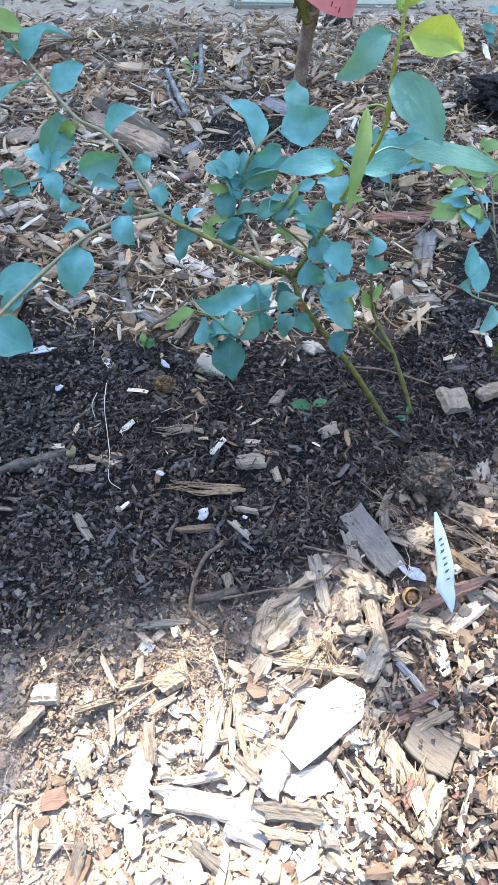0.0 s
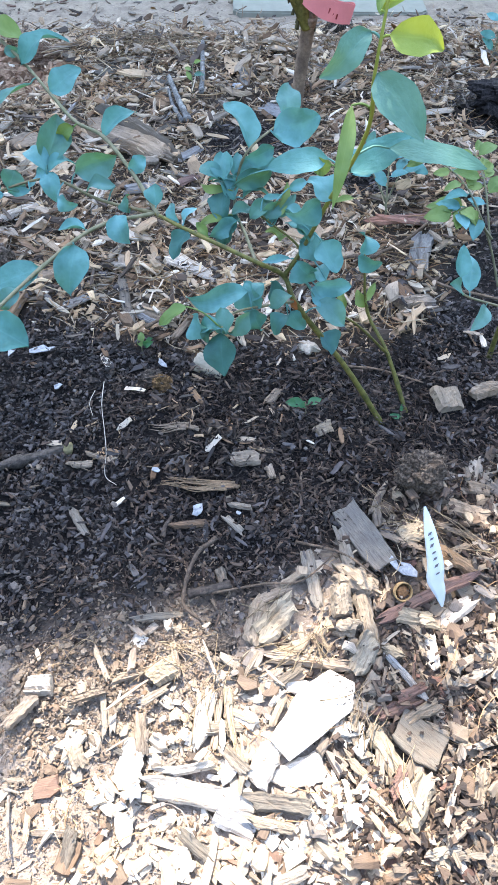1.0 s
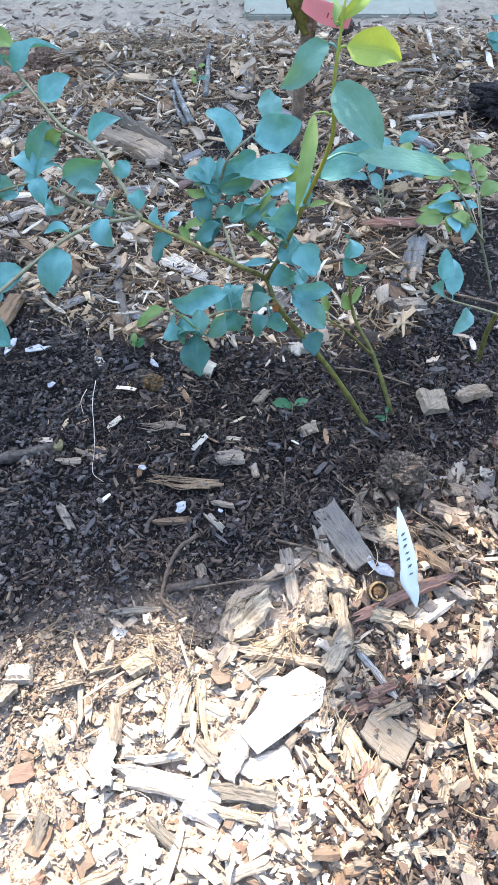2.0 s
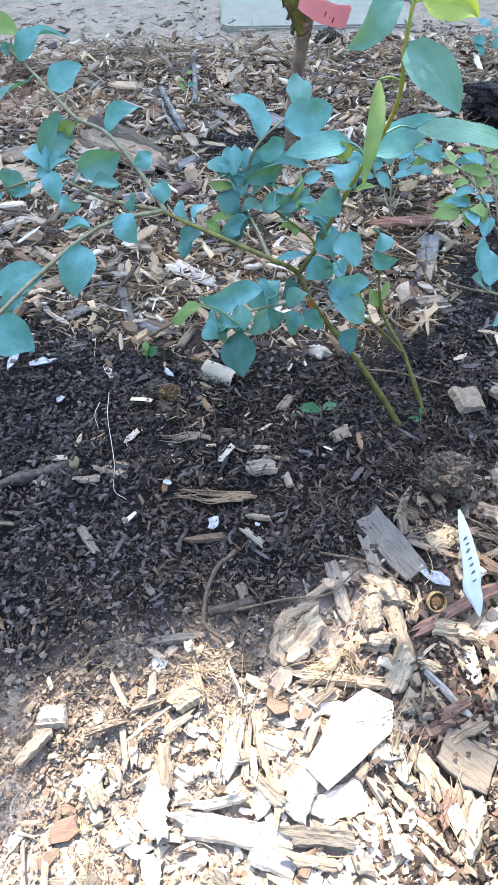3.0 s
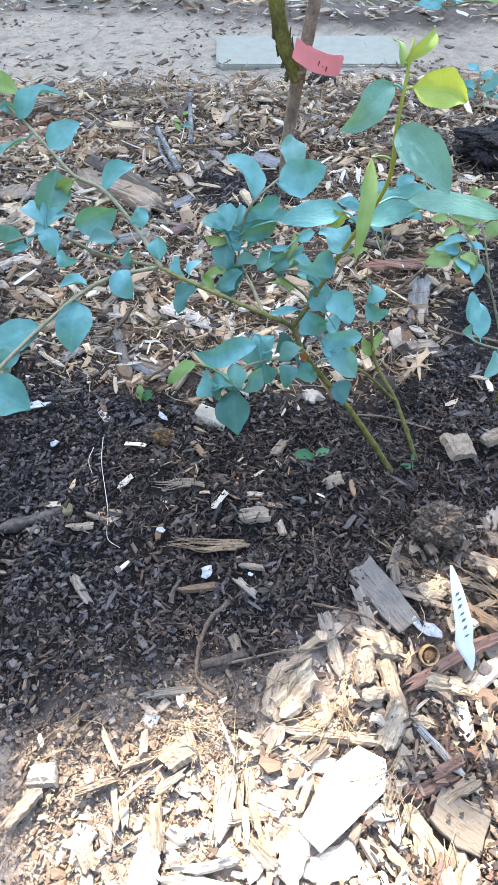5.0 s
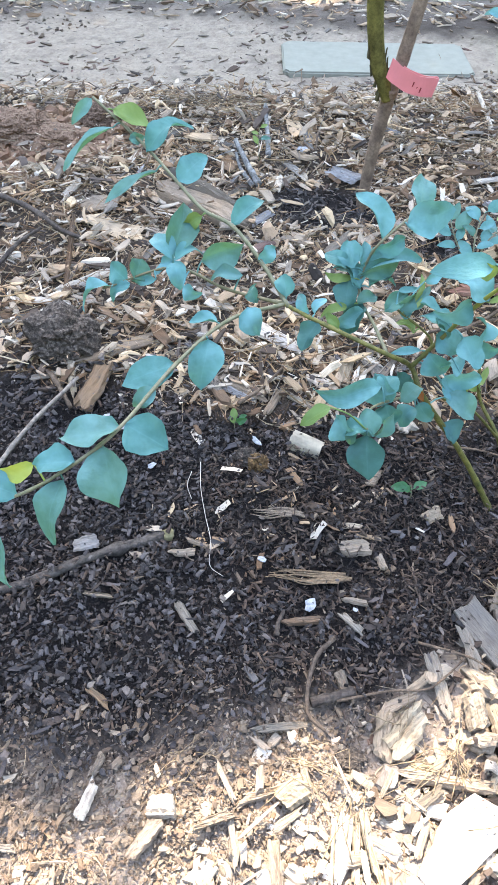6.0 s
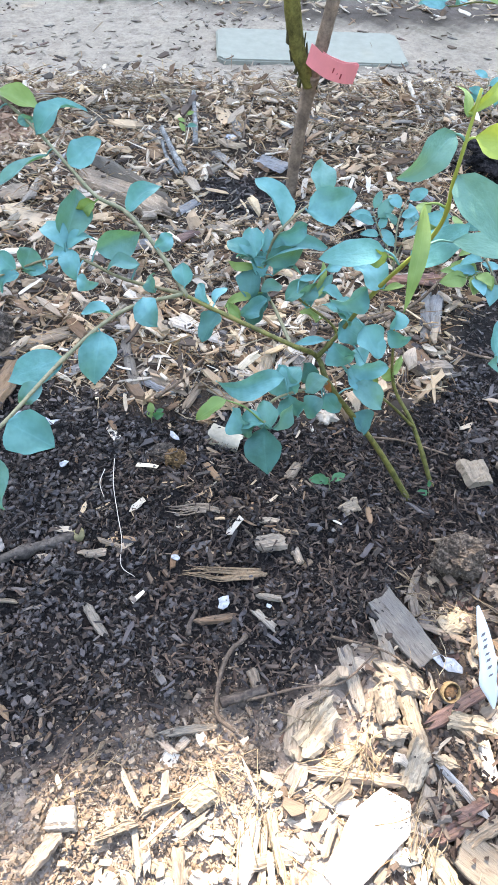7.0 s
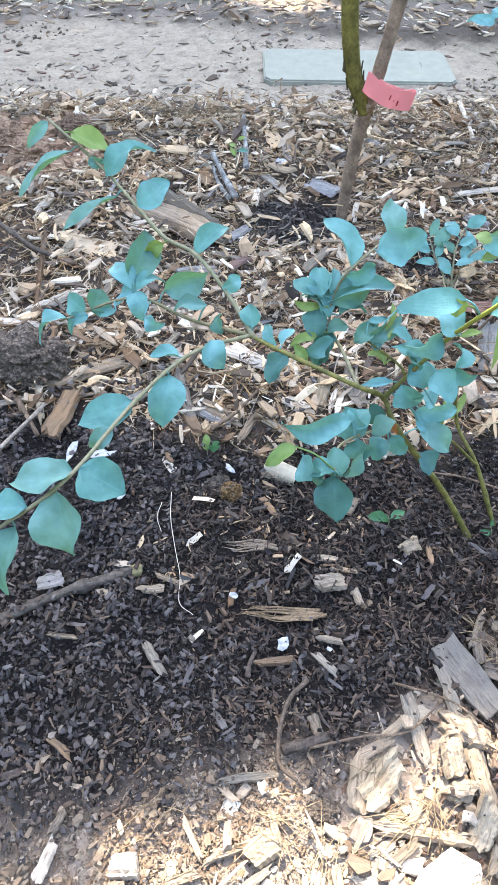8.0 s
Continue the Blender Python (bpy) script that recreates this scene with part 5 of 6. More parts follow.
part("kernel", bm, barky("dried_kernel", (0.22, 0.125, 0.065), 260, 0.6), nut, "shrivelled brown kernel")

# white plant label stuck in the mulch, with unreadable marks
tag = thing("plant_label", on_ground(0.190, 0.487, 0.01), "pointed white plastic plant label stuck in mulch", "plant label")
foot, head = Vector((0.189, 0.487, 0.018)), Vector((0.168, 0.552, 0.101))
along = (head - foot).normalized()
across = Vector((1, 0.12, 0.10))
across = (across - along * across.dot(along)).normalized()
face_up = across.cross(along)


def on_label(u, v, lift=0.0):
    """A place on the label: u from its foot to its head, v across in metres."""
    return foot.lerp(head, u) + across * v + face_up * (lift + 0.006 * math.sin(2.6 * u) - 0.9 * abs(v) * v * 8)


def label_width(u):
    return float(np.interp(u, [0, 0.06, 0.20, 0.34, 0.55, 0.80, 0.93, 1.0], [0.0008, 0.0030, 0.0068, 0.0086, 0.0074, 0.0052, 0.0028, 0.0010]))


bm = bmesh.new()
rows = []
for i in range(15):
    u = i / 14
    w = label_width(u)
    lean = 0.005 * (0.6 - u) - 0.003 * math.exp(-((u - 0.3) / 0.1) ** 2)
    rows.append([bm.verts.new(on_label(u, lean + c * w, t)) for t in (0.0, 0.0012) for c in (-1, -0.5, 0, 0.5, 1)])
for a, b in zip(rows, rows[1:]):
    for j in range(4):
        bm.faces.new((a[j + 5], a[j + 6], b[j + 6], b[j + 5]))
        bm.faces.new((a[j + 1], a[j], b[j], b[j + 1]))
    bm.faces.new((a[0], a[5], b[5], b[0]))
    bm.faces.new((a[9], a[4], b[4], b[9]))
bmesh.ops.recalc_face_normals(bm, faces=bm.faces[:])
# White plastic tinted blue-grey: its skylit shade is put into the colour.
part("blade", bm, plain("shaded_white_plastic", (0.55, 0.62, 0.66), 0.4, 0.5, 60, 0.08), tag)
for u, v, du in ((0.76, -0.0015, 0.030), (0.71, -0.0005, 0.022), (0.65, -0.001, 0.036), (0.58, 0.0, 0.024), (0.52, 0.0005, 0.030), (0.45, 0.001, 0.034), (0.37, 0.0015, 0.022)):
    bm = bmesh.new()
    c = [on_label(u + s * du, v + q * 0.0013 + s * 0.0016, 0.0016) for s, q in ((-0.55, -1), (-0.25, 1), (0.55, 1), (0.25, -1))]
    low = [bm.verts.new(p) for p in c]
    high = [bm.verts.new(p + face_up * 0.0004) for p in c]
    bm.faces.new(high)
    bm.faces.new(low[::-1])
    for j in range(4):
        bm.faces.new((low[j], low[(j + 1) % 4], high[(j + 1) % 4], high[j]))
    part("mark", bm, INK, tag, shade=False)

# concrete paver sunk in the path
bm = bmesh.new()
bmesh.ops.create_cube(bm, size=1, matrix=Matrix.Translation((0.214, 2.245, -0.098)) @ pose(0, 0, 0, 0, 0.6, 0.5) @ Matrix.Diagonal((0.515, 0.215, 0.045, 1)))
bmesh.ops.bevel(bm, geom=[e for e in bm.edges if abs(e.verts[0].co.z - e.verts[1].co.z) > 0.02], offset=0.012, segments=3, affect="EDGES")
bmesh.ops.bevel(bm, geom=[e for e in bm.edges if e.calc_face_angle(0) > 1.2], offset=0.004, segments=2, affect="EDGES")
tagged(part("paver", bm, CONCRETE, None, shade=False), "flat grey concrete paver sunk in the sandy path", "paver")

# ---- the forked sapling with a red tape ----
sapling = thing("sapling", on_ground(0.084, 1.400), "young forked tree with olive and brown stems and red tape", "tree")
f0 = Vector((0.1000, 1.3760, 0.1950))
trunk = spline([(0.0840, 1.4000, -0.0600), (0.0870, 1.3930, 0.0650), (0.0950, 1.3840, 0.1560), f0], 8)
part("trunk", tube(bmesh.new(), trunk, 0.0100, 0.0116, 14, 0.10), BROWN_BARK, sapling, "smooth grey-brown trunk")
left = spline([(0.0965, 1.3790, 0.1780), (0.0860, 1.3760, 0.2010), (0.0690, 1.3750, 0.2390), (0.0530, 1.3724, 0.3283), (0.0450, 1.3617, 0.4931), (0.0230, 1.3617, 0.8120)], 8)
olive = part("stem", tube(bmesh.new(), left, 0.0112, 0.0130, 14, 0.07), OLIVE_BARK, sapling, "thick olive-green stem with peeling bark")
right = spline([(0.0985, 1.3780, 0.1810), (0.1085, 1.3745, 0.2400), (0.1215, 1.3724, 0.3283), (0.1430, 1.3671, 0.4931), (0.1720, 1.3617, 0.8120)], 8)
part("stem", tube(bmesh.new(), right, 0.0104, 0.0090, 12, 0.08), BROWN_BARK, sapling, "thinner grey-brown stem")
for i in range(12):
    q = left[2 + int(i * 1.4) % 22]
    a = dice.choice((0.0, math.pi)) + dice.uniform(-0.35, 0.35)
    out = Vector((math.cos(a), -abs(math.sin(a)), 0))
    bm = bmesh.new()
    hgt = dice.uniform(0.010, 0.030)
    bmesh.ops.create_cube(bm, size=1, matrix=Matrix.Translation(q + out * 0.0124) @ out.to_track_quat("Y", "Z").to_matrix().to_4x4() @ pose(0, 0, 0, dice.uniform(-14, 14), 0, 0) @ Matrix.Diagonal((dice.uniform(0.003, 0.007), 0.0022, hgt, 1)))
    for v in bm.verts:
        v.co += Vector((dice.uniform(-1, 1), dice.uniform(-1, 1), dice.uniform(-1, 1))) * 0.002
    part("bark_flake", bm, DARK_BARK, olive, shade=False)
tape_line = spline([(0.0875, 1.3596, 0.2294), (0.1048, 1.3500, 0.2199), (0.1294, 1.3458, 0.2103), (0.1578, 1.3511, 0.2050), (0.1591, 1.3526, 0.2048), (0.1565, 1.3543, 0.2061), (0.1294, 1.3495, 0.2114), (0.1048, 1.3543, 0.2209)], 6)
bm = bmesh.new()
rows = []
for i, q in enumerate(tape_line):
    d = (tape_line[min(i + 1, len(tape_line) - 1)] - tape_line[max(i - 1, 0)]).normalized()
    up = Vector((0.25, 0.1, 1)).normalized()
    o = d.cross(up).normalized()
    half = 0.0136 + 0.0005 * math.sin(i * 0.9)
    rows.append([bm.verts.new(q + up * (half * s) + o * (t + 0.0004 * math.sin(i * 0.7 + s))) for t in (0, 0.0008) for s in (-1, 0, 1)])
for a, b in zip(rows, rows[1:]):
    for j in (0, 1):
        bm.faces.new((a[j], a[j + 1], b[j + 1], b[j]))
        bm.faces.new((a[j + 4], a[j + 3], b[j + 3], b[j + 4]))
    bm.faces.new((a[3], a[0], b[0], b[3]))
    bm.faces.new((a[2], a[5], b[5], b[2]))
bmesh.ops.recalc_face_normals(bm, faces=bm.faces[:])
tape = part("tape", bm, TAPE, sapling, "red plastic marking tape", shade=False)
for k, (dx, dz) in enumerate(((0.000, 0.006), (0.006, 0.002), (0.012, 0.004))):
    bm = bmesh.new()
    bmesh.ops.create_cube(bm, size=1, matrix=Matrix.Translation((0.1246 + dx, 1.3449, 0.2061 + dz - 0.003 * k)) @ pose(0, 0, 0, 0, 15, 12) @ Matrix.Diagonal((0.002, 0.0008, 0.007, 1)))
    part("mark", bm, plain("dark_red_ink", (0.25, 0.02, 0.02)), tape, shade=False)


# ---- small plants round the bush ----
def small_plant(name, stems, size, tints, seed, label, category="plant", per=6, stem_r=0.0016, spread=0.9):
    """A small plant of thin stems, with leaves in turn on each side and at the tips."""
    r = random.Random(seed)
    plant = thing(name, stems[0][0], label, category)
    for pts in stems:
        line = spline(pts, 6)
        shoot = part("stem", tube(bmesh.new(), line, stem_r, stem_r * 0.55, 6, 0.1), SHOOT if stem_r < 0.0025 else STEM, plant)
        for i in range(per):
            q = line[min(len(line) - 1, int(len(line) * (0.35 + 0.65 * (i + 0.5) / per)))] if i < per - 1 else line[-1]
            d = (line[-1] - line[-3]).normalized()
            a = (1 if i % 2 else -1) * r.uniform(0.6, 1.3) + (0 if i < per - 1 else -0.3)
            side = Vector((d.y, -d.x, 0)).normalized() if abs(d.x) + abs(d.y) > 0.1 else Vector((1, 0, 0))
            way = (d * math.cos(a) + side * math.sin(a) + Vector((0, 0, r.uniform(-0.3, 0.3)))).normalized()
            L = size * r.uniform(0.7, 1.2)
            base = q + way * L * 0.15
            bm = leaf(bmesh.new(), base, base + way * L, L * r.uniform(0.45, 0.62), (r.uniform(-0.4, 0.4), -0.5 + r.uniform(-0.3, 0.3), 0.85), r.uniform(0.1, 0.35), r.uniform(0, 0.25), 0.03, r.random(), 8)
            stalked(bm, q, base, 0.0005)
            part("leaf", bm, LEAF[r.choice(tints)], shoot)
    return plant


small_plant("bush_seedling", [[(0.36, 0.96, 0.0), (0.335, 0.985, 0.06), (0.30, 1.02, 0.115), (0.27, 1.05, 0.135), (0.235, 1.08, 0.14)], [(0.335, 0.985, 0.06), (0.32, 1.03, 0.12), (0.31, 1.08, 0.14)],
                              [(0.335, 0.985, 0.07), (0.30, 1.01, 0.10), (0.28, 1.00, 0.10)]], 0.032, [2, 2, 1, 2, 0], 11, "small yellow-green blueberry seedling on dark soil", "bush", 12)
small_plant("bush_seedling", [[(0.215, 1.10, 0.0), (0.212, 1.12, 0.05), (0.215, 1.15, 0.085), (0.23, 1.18, 0.10)], [(0.212, 1.12, 0.03), (0.235, 1.15, 0.07), (0.26, 1.17, 0.08)], [(0.212, 1.12, 0.04), (0.19, 1.15, 0.07), (0.18, 1.17, 0.09)]],
            0.034, [0, 0, 0, 1], 12, "low blue-green blueberry seedling in worn mulch", "bush", 6)
small_plant("bush_seedling", [[(0.315, 0.825, 0.0), (0.312, 0.825, 0.07), (0.32, 0.81, 0.13), (0.36, 0.80, 0.18)]], 0.03, [4, 0], 13, "thin green stem of a young bush in soil", "bush", 2, 0.0034)
small_plant("leafy_sprig", [[(0.33, 0.80, 0.10), (0.28, 0.785, 0.13), (0.236, 0.781, 0.149), (0.226, 0.783, 0.165)]], 0.038, [0, 1, 0], 15, "blue-green leafy sprig over the soil", "bush", 4)
small_plant("sprout", [[(0.50, 1.66, -0.02), (0.505, 1.67, 0.03), (0.51, 1.69, 0.07)], [(0.50, 1.66, -0.02), (0.53, 1.66, 0.03), (0.55, 1.67, 0.05)]], 0.035, [0, 0, 1], 16, "small blue-green sprout beside the soil heap", "plant", 5)
small_plant("bush_branch", [[(0.95, 2.15, -0.08), (0.80, 2.22, 0.02), (0.68, 2.30, 0.02), (0.62, 2.36, -0.01), (0.59, 2.40, -0.01)]], 0.060, [0, 0, 1, 2], 17, "thin drooping branch of a bush beyond the path", "bush", 7, 0.003)
small_plant("seedling", [[(0.074, 0.735, 0.0), (0.074, 0.738, 0.012), (0.073, 0.742, 0.018)]], 0.020, [7], 18, "tiny green seedling in dark soil", "plant", 3, 0.0007)
small_plant("seedling", [[(-0.134, 0.834, 0.0), (-0.134, 0.838, 0.012), (-0.130, 0.842, 0.018)]], 0.015, [7, 2], 19, "tiny green weed seedling in dark soil", "plant", 4, 0.0007)
small_plant("seedling", [[(0.188, 0.722, 0.0), (0.187, 0.725, 0.010), (0.186, 0.728, 0.015)]], 0.013, [7], 20, "tiny green seedling at the bush's foot", "plant", 2, 0.0007)
small_plant("seedling", [[(-0.105, 1.52, 0.0), (-0.107, 1.535, 0.03), (-0.105, 1.55, 0.05)]], 0.018, [2, 1], 21, "small green weed in worn mulch", "plant", 4, 0.001)

# ---- the mulch, heap by heap ----
P_SOIL = lambda x, y: kinds(x, y)[0]
# Grains darker than the flakes also paint the shade in the gaps.
M["grain"] = wood("soil_grain", [(0, (0.008, 0.007, 0.007)), (0.40, (0.018, 0.015, 0.014)), (0.70, (0.034, 0.028, 0.026)), (0.93, (0.075, 0.062, 0.054))], flat=True, rough=0.6)
M["slate"] = wood("slate_bark_flakes", [(0, (0.022, 0.020, 0.021)), (0.20, (0.050, 0.045, 0.047)), (0.36, (0.085, 0.076, 0.078)), (0.50, (0.030, 0.026, 0.025)), (0.64, (0.100, 0.091, 0.091)), (0.78, (0.066, 0.050, 0.042)), (0.90, (0.122, 0.112, 0.110)), (0.988, (0.18, 0.155, 0.135))], flat=True, rough=0.55, grain=0.4)
M["meal"] = wood("tan_wood_meal", [(0, (0.210, 0.171, 0.139)), (0.25, (0.277, 0.230, 0.190)), (0.5, (0.168, 0.133, 0.108)), (0.68, (0.328, 0.279, 0.235)), (0.85, (0.235, 0.186, 0.150)), (0.95, (0.386, 0.344, 0.302))], flat=True, grain=0.3)
M["umber"] = wood("umber_bark_shreds", [(0, (0.024, 0.017, 0.014)), (0.25, (0.056, 0.038, 0.030)), (0.50, (0.088, 0.062, 0.048)), (0.68, (0.034, 0.026, 0.023)), (0.82, (0.120, 0.087, 0.066)), (0.95, (0.18, 0.136, 0.10))], flat=True, rough=0.6, grain=0.4)


def brownish(x, y):
    """Where the soil is brown shreds more than slate flakes: below the bush."""
    return np.clip(1.25 * mound(x, y, 0.12, 0.69, 0.22, 0.15) + 0.85 * mound(x, y, -0.06, 0.70, 0.12, 0.08) + 0.8 * mound(x, y, -0.10, 0.515, 0.10, 0.035) + 10 * wobble(x, y), 0, 1)


heap("soil_grains", spots(34000, -0.52, 0.52, 0.36, 1.02, P_SOIL), 0.0015, 0.0055, (0.45, 0.95), (0.4, 0.9), M["grain"], "fine dark grains of planting soil", tilt=(25, 30), lift=0.003, fine=True)
heap("bark_flakes", spots(54000, -0.52, 0.52, 0.35, 1.02, lambda x, y: P_SOIL(x, y) * (1 - 0.8 * brownish(x, y)) * clear(x, y, 0.75)), 0.003, 0.0110, (0.20, 0.70), (0.10, 0.26), M["slate"], "small flat slate-dark bark flakes covering the planting soil", power=1.7, tilt=(14, 18), lift=0.006, flat=True)
heap("edge_flakes", spots(5500, -0.62, 0.50, 0.82, 1.10, lambda x, y: (1 - P_SOIL(x, y)) * smooth(1.08, 0.86, y)), 0.004, 0.018, (0.18, 0.6), (0.12, 0.3), M["slate"], "dark bark flakes mixed into the mulch behind the soil", power=1.9, tilt=(18, 25), lift=0.013, flat=True)
heap("bark_shreds", spots(64000, -0.52, 0.52, 0.38, 1.02, lambda x, y: P_SOIL(x, y) * np.maximum(0.16, brownish(x, y)) * clear(x, y, 0.75)), 0.003, 0.013, (0.14, 0.42), (0.3, 0.7), M["umber"], "fine brown bark shreds in the planting soil", power=1.8, tilt=(15, 22), lift=0.006, fine=True)
heap("bark_bits", spots(1500, -0.62, 0.62, 0.40, 1.02, lambda x, y: P_SOIL(x, y) * clear(x, y)), 0.009, 0.024, (0.14, 0.36), (0.2, 0.4), M["slate"], "larger dark bark bits strewn on the soil", tilt=(12, 18), lift=0.006)
heap("bark_bits", spots(26000, -0.2, 0.75, 0.9, 1.65, P_SOIL), 0.004, 0.018, (0.15, 0.5), (0.25, 0.6), M["bark"], "dark bark bits heaped round the sapling", tilt=(18, 28), lift=0.004, fine=True)
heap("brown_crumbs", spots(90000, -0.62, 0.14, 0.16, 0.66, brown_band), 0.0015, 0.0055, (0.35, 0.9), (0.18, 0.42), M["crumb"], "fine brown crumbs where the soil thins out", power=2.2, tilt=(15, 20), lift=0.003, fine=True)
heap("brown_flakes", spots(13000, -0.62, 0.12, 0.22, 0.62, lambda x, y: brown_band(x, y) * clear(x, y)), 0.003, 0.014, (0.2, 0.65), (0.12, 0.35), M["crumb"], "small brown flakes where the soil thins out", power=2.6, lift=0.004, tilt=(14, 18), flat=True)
# bright mulch in front
LEFT = lambda x: 1 - smooth(0.04, 0.12, x)
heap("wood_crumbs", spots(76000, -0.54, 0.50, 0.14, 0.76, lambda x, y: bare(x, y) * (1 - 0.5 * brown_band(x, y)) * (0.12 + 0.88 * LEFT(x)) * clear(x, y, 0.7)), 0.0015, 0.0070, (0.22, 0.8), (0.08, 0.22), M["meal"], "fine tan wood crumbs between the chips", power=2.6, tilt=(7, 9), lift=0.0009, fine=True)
# Bark and soil crumbs; their dark colour also stands for shaded gaps.
heap("dark_crumbs", spots(26000, 0.05, 0.50, 0.14, 0.80, lambda x, y: bare(x, y) * (1 - LEFT(x)) * clear(x, y, 0.7)), 0.002, 0.010, (0.3, 0.9), (0.25, 0.6), M["umber"], "dark crumbs of bark and soil between the chips", tilt=(18, 28), lift=0.007, fine=True)
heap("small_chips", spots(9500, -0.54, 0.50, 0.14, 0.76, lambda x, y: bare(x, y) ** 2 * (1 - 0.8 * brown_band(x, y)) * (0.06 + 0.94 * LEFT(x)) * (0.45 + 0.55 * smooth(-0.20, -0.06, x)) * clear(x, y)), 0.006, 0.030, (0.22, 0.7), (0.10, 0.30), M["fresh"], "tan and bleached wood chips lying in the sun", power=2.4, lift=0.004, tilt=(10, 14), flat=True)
heap("dull_chips", spots(5200, 0.05, 0.50, 0.14, 0.80, lambda x, y: bare(x, y) ** 2 * (1 - LEFT(x)) * clear(x, y)), 0.007, 0.032, (0.22, 0.7), (0.12, 0.35), M["dull"], "dull grey and brown wood chips in the sun", power=2.2, lift=0.005, tilt=(14, 20), flat=True)
M["bleached"] = wood("bleached_wood_chips", [(0, (0.60, 0.54, 0.455)), (0.3, (0.68, 0.62, 0.535)), (0.55, (0.50, 0.43, 0.335)), (0.75, (0.64, 0.57, 0.47)), (0.92, (0.38, 0.31, 0.23))], flat=True, grain=0.35)
# Pale chips crowd the sunniest spot, so glare is put into their colour too.
heap("bleached_chips", spots(2600, -0.24, 0.26, 0.20, 0.48, lambda x, y: mound(x, y, 0.01, 0.325, 0.10, 0.075) * clear(x, y)), 0.007, 0.028, (0.22, 0.7), (0.08, 0.22), M["bleached"], "broad bleached wood chips, kept pale for sun glare too", lift=0.006, tilt=(8, 12), flat=True)
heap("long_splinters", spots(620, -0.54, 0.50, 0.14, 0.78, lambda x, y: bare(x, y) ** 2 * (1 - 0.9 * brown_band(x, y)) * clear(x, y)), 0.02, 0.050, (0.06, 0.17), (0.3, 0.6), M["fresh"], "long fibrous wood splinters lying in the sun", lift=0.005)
heap("straw", spots(2600, -0.54, 0.50, 0.14, 0.82, lambda x, y: bare(x, y) * clear(x, y, 0.8) * (0.35 + 0.65 * smooth(-0.06, 0.08, x))), 0.012, 0.045, (0.014, 0.03), (0.6, 1.0), M["straw"], "dry straw and pine needles among the chips", lift=0.006, bend=0.16)
# worn mulch behind the bush, up to the path and beyond it
heap("worn_crumbs", spots(42000, -1.08, 1.02, 0.74, 2.12, bare), 0.003, 0.018, (0.12, 0.5), (0.25, 0.6), M["worn"], "fine grey-brown wood crumbs in the bed", tilt=(20, 32), lift=0.007, fine=True)
heap("worn_chips", spots(6500, -1.08, 1.02, 0.74, 2.10, lambda x, y: bare(x, y) * clear(x, y)), 0.011, 0.044, (0.08, 0.30), (0.15, 0.4), M["worn"], "weathered grey and brown wood slivers", tilt=(18, 30), lift=0.013)
heap("worn_flakes", spots(15000, -1.08, 1.02, 0.74, 2.10, lambda x, y: bare(x, y) * clear(x, y)), 0.010, 0.042, (0.14, 0.50), (0.10, 0.30), M["worn"], "weathered grey and brown wood chips", power=2.2, tilt=(18, 28), lift=0.012, flat=True)
heap("broad_chips", spots(520, -1.0, 0.95, 0.86, 1.88, lambda x, y: bare(x, y) * clear(x, y)), 0.028, 0.075, (0.16, 0.40), (0.10, 0.25), M["worn"], "broad weathered chips on the mulch", tilt=(14, 20), lift=0.012, flat=True)
heap("needles", spots(17000, -1.08, 1.02, 0.74, 2.10, lambda x, y: bare(x, y) * clear(x, y, 0.6)), 0.012, 0.055, (0.016, 0.04), (0.5, 1.0), M["straw"], "fine brown needles across the mulch", tilt=(12, 20), lift=0.010, fine=True)
heap("straw", spots(9500, -1.08, 1.02, 0.74, 2.10, lambda x, y: bare(x, y) * clear(x, y, 0.7)), 0.02, 0.08, (0.012, 0.028), (0.6, 1.0), M["straw"], "dry straw and needles across the mulch", lift=0.012, bend=0.16)
heap("worn_chips", spots(4200, -1.3, 1.3, 2.4, 3.3, bare), 0.014, 0.055, (0.10, 0.36), (0.15, 0.4), M["worn"], "brown wood chips beyond the path", lift=0.008)
heap("path_litter", spots(6200, -1.1, 1.1, 1.9, 2.7, lambda x, y: kinds(x, y)[2] * (0.16 + 0.5 * smooth(0.25, 0.0, np.abs(y - 2.0)) + 0.6 * smooth(0.3, 0.9, np.sin(6 * x + 1) * np.sin(11 * y + 2 * x) + 0.4 * np.sin(17 * x - 9 * y)))), 0.003, 0.030, (0.08, 0.45), (0.15, 0.4), M["dull"], "scattered chips and twigs on the sandy path", lift=0.001, tilt=(3, 6))
heap("path_crumbs", spots(2200, -1.1, 1.1, 1.9, 2.7, lambda x, y: kinds(x, y)[2] * smooth(0.2, 0.9, np.sin(5 * x + 2) * np.sin(9 * y + 3 * x) * np.sin(13 * x - 7 * y) + 0.25 + 0.8 * smooth(0.14, 0.0, np.abs(y - 2.0)))), 0.004, 0.016, (0.4, 0.9), (0.4, 0.8), M["crumb"], "crumbs of earth and bark on the path", lift=0.001, fine=True)
# the same mulch thinning out beside and behind the bed
AROUND = lambda x, y: bare(x, y) * np.maximum(smooth(0.75, 0.95, np.abs(x)), np.maximum(smooth(0.32, 0.24, y), smooth(3.1, 3.3, y))) * (1 - 0.85 * smooth(1.2, 4.2, np.hypot(x, y - 1.2)))
heap("outer_chips", spots(52000, -4.3, 4.3, -2.9, 6.5, AROUND), 0.016, 0.065, (0.12, 0.42), (0.12, 0.4), M["dull"], "weathered wood chips round the bed", lift=0.006, fine=True)
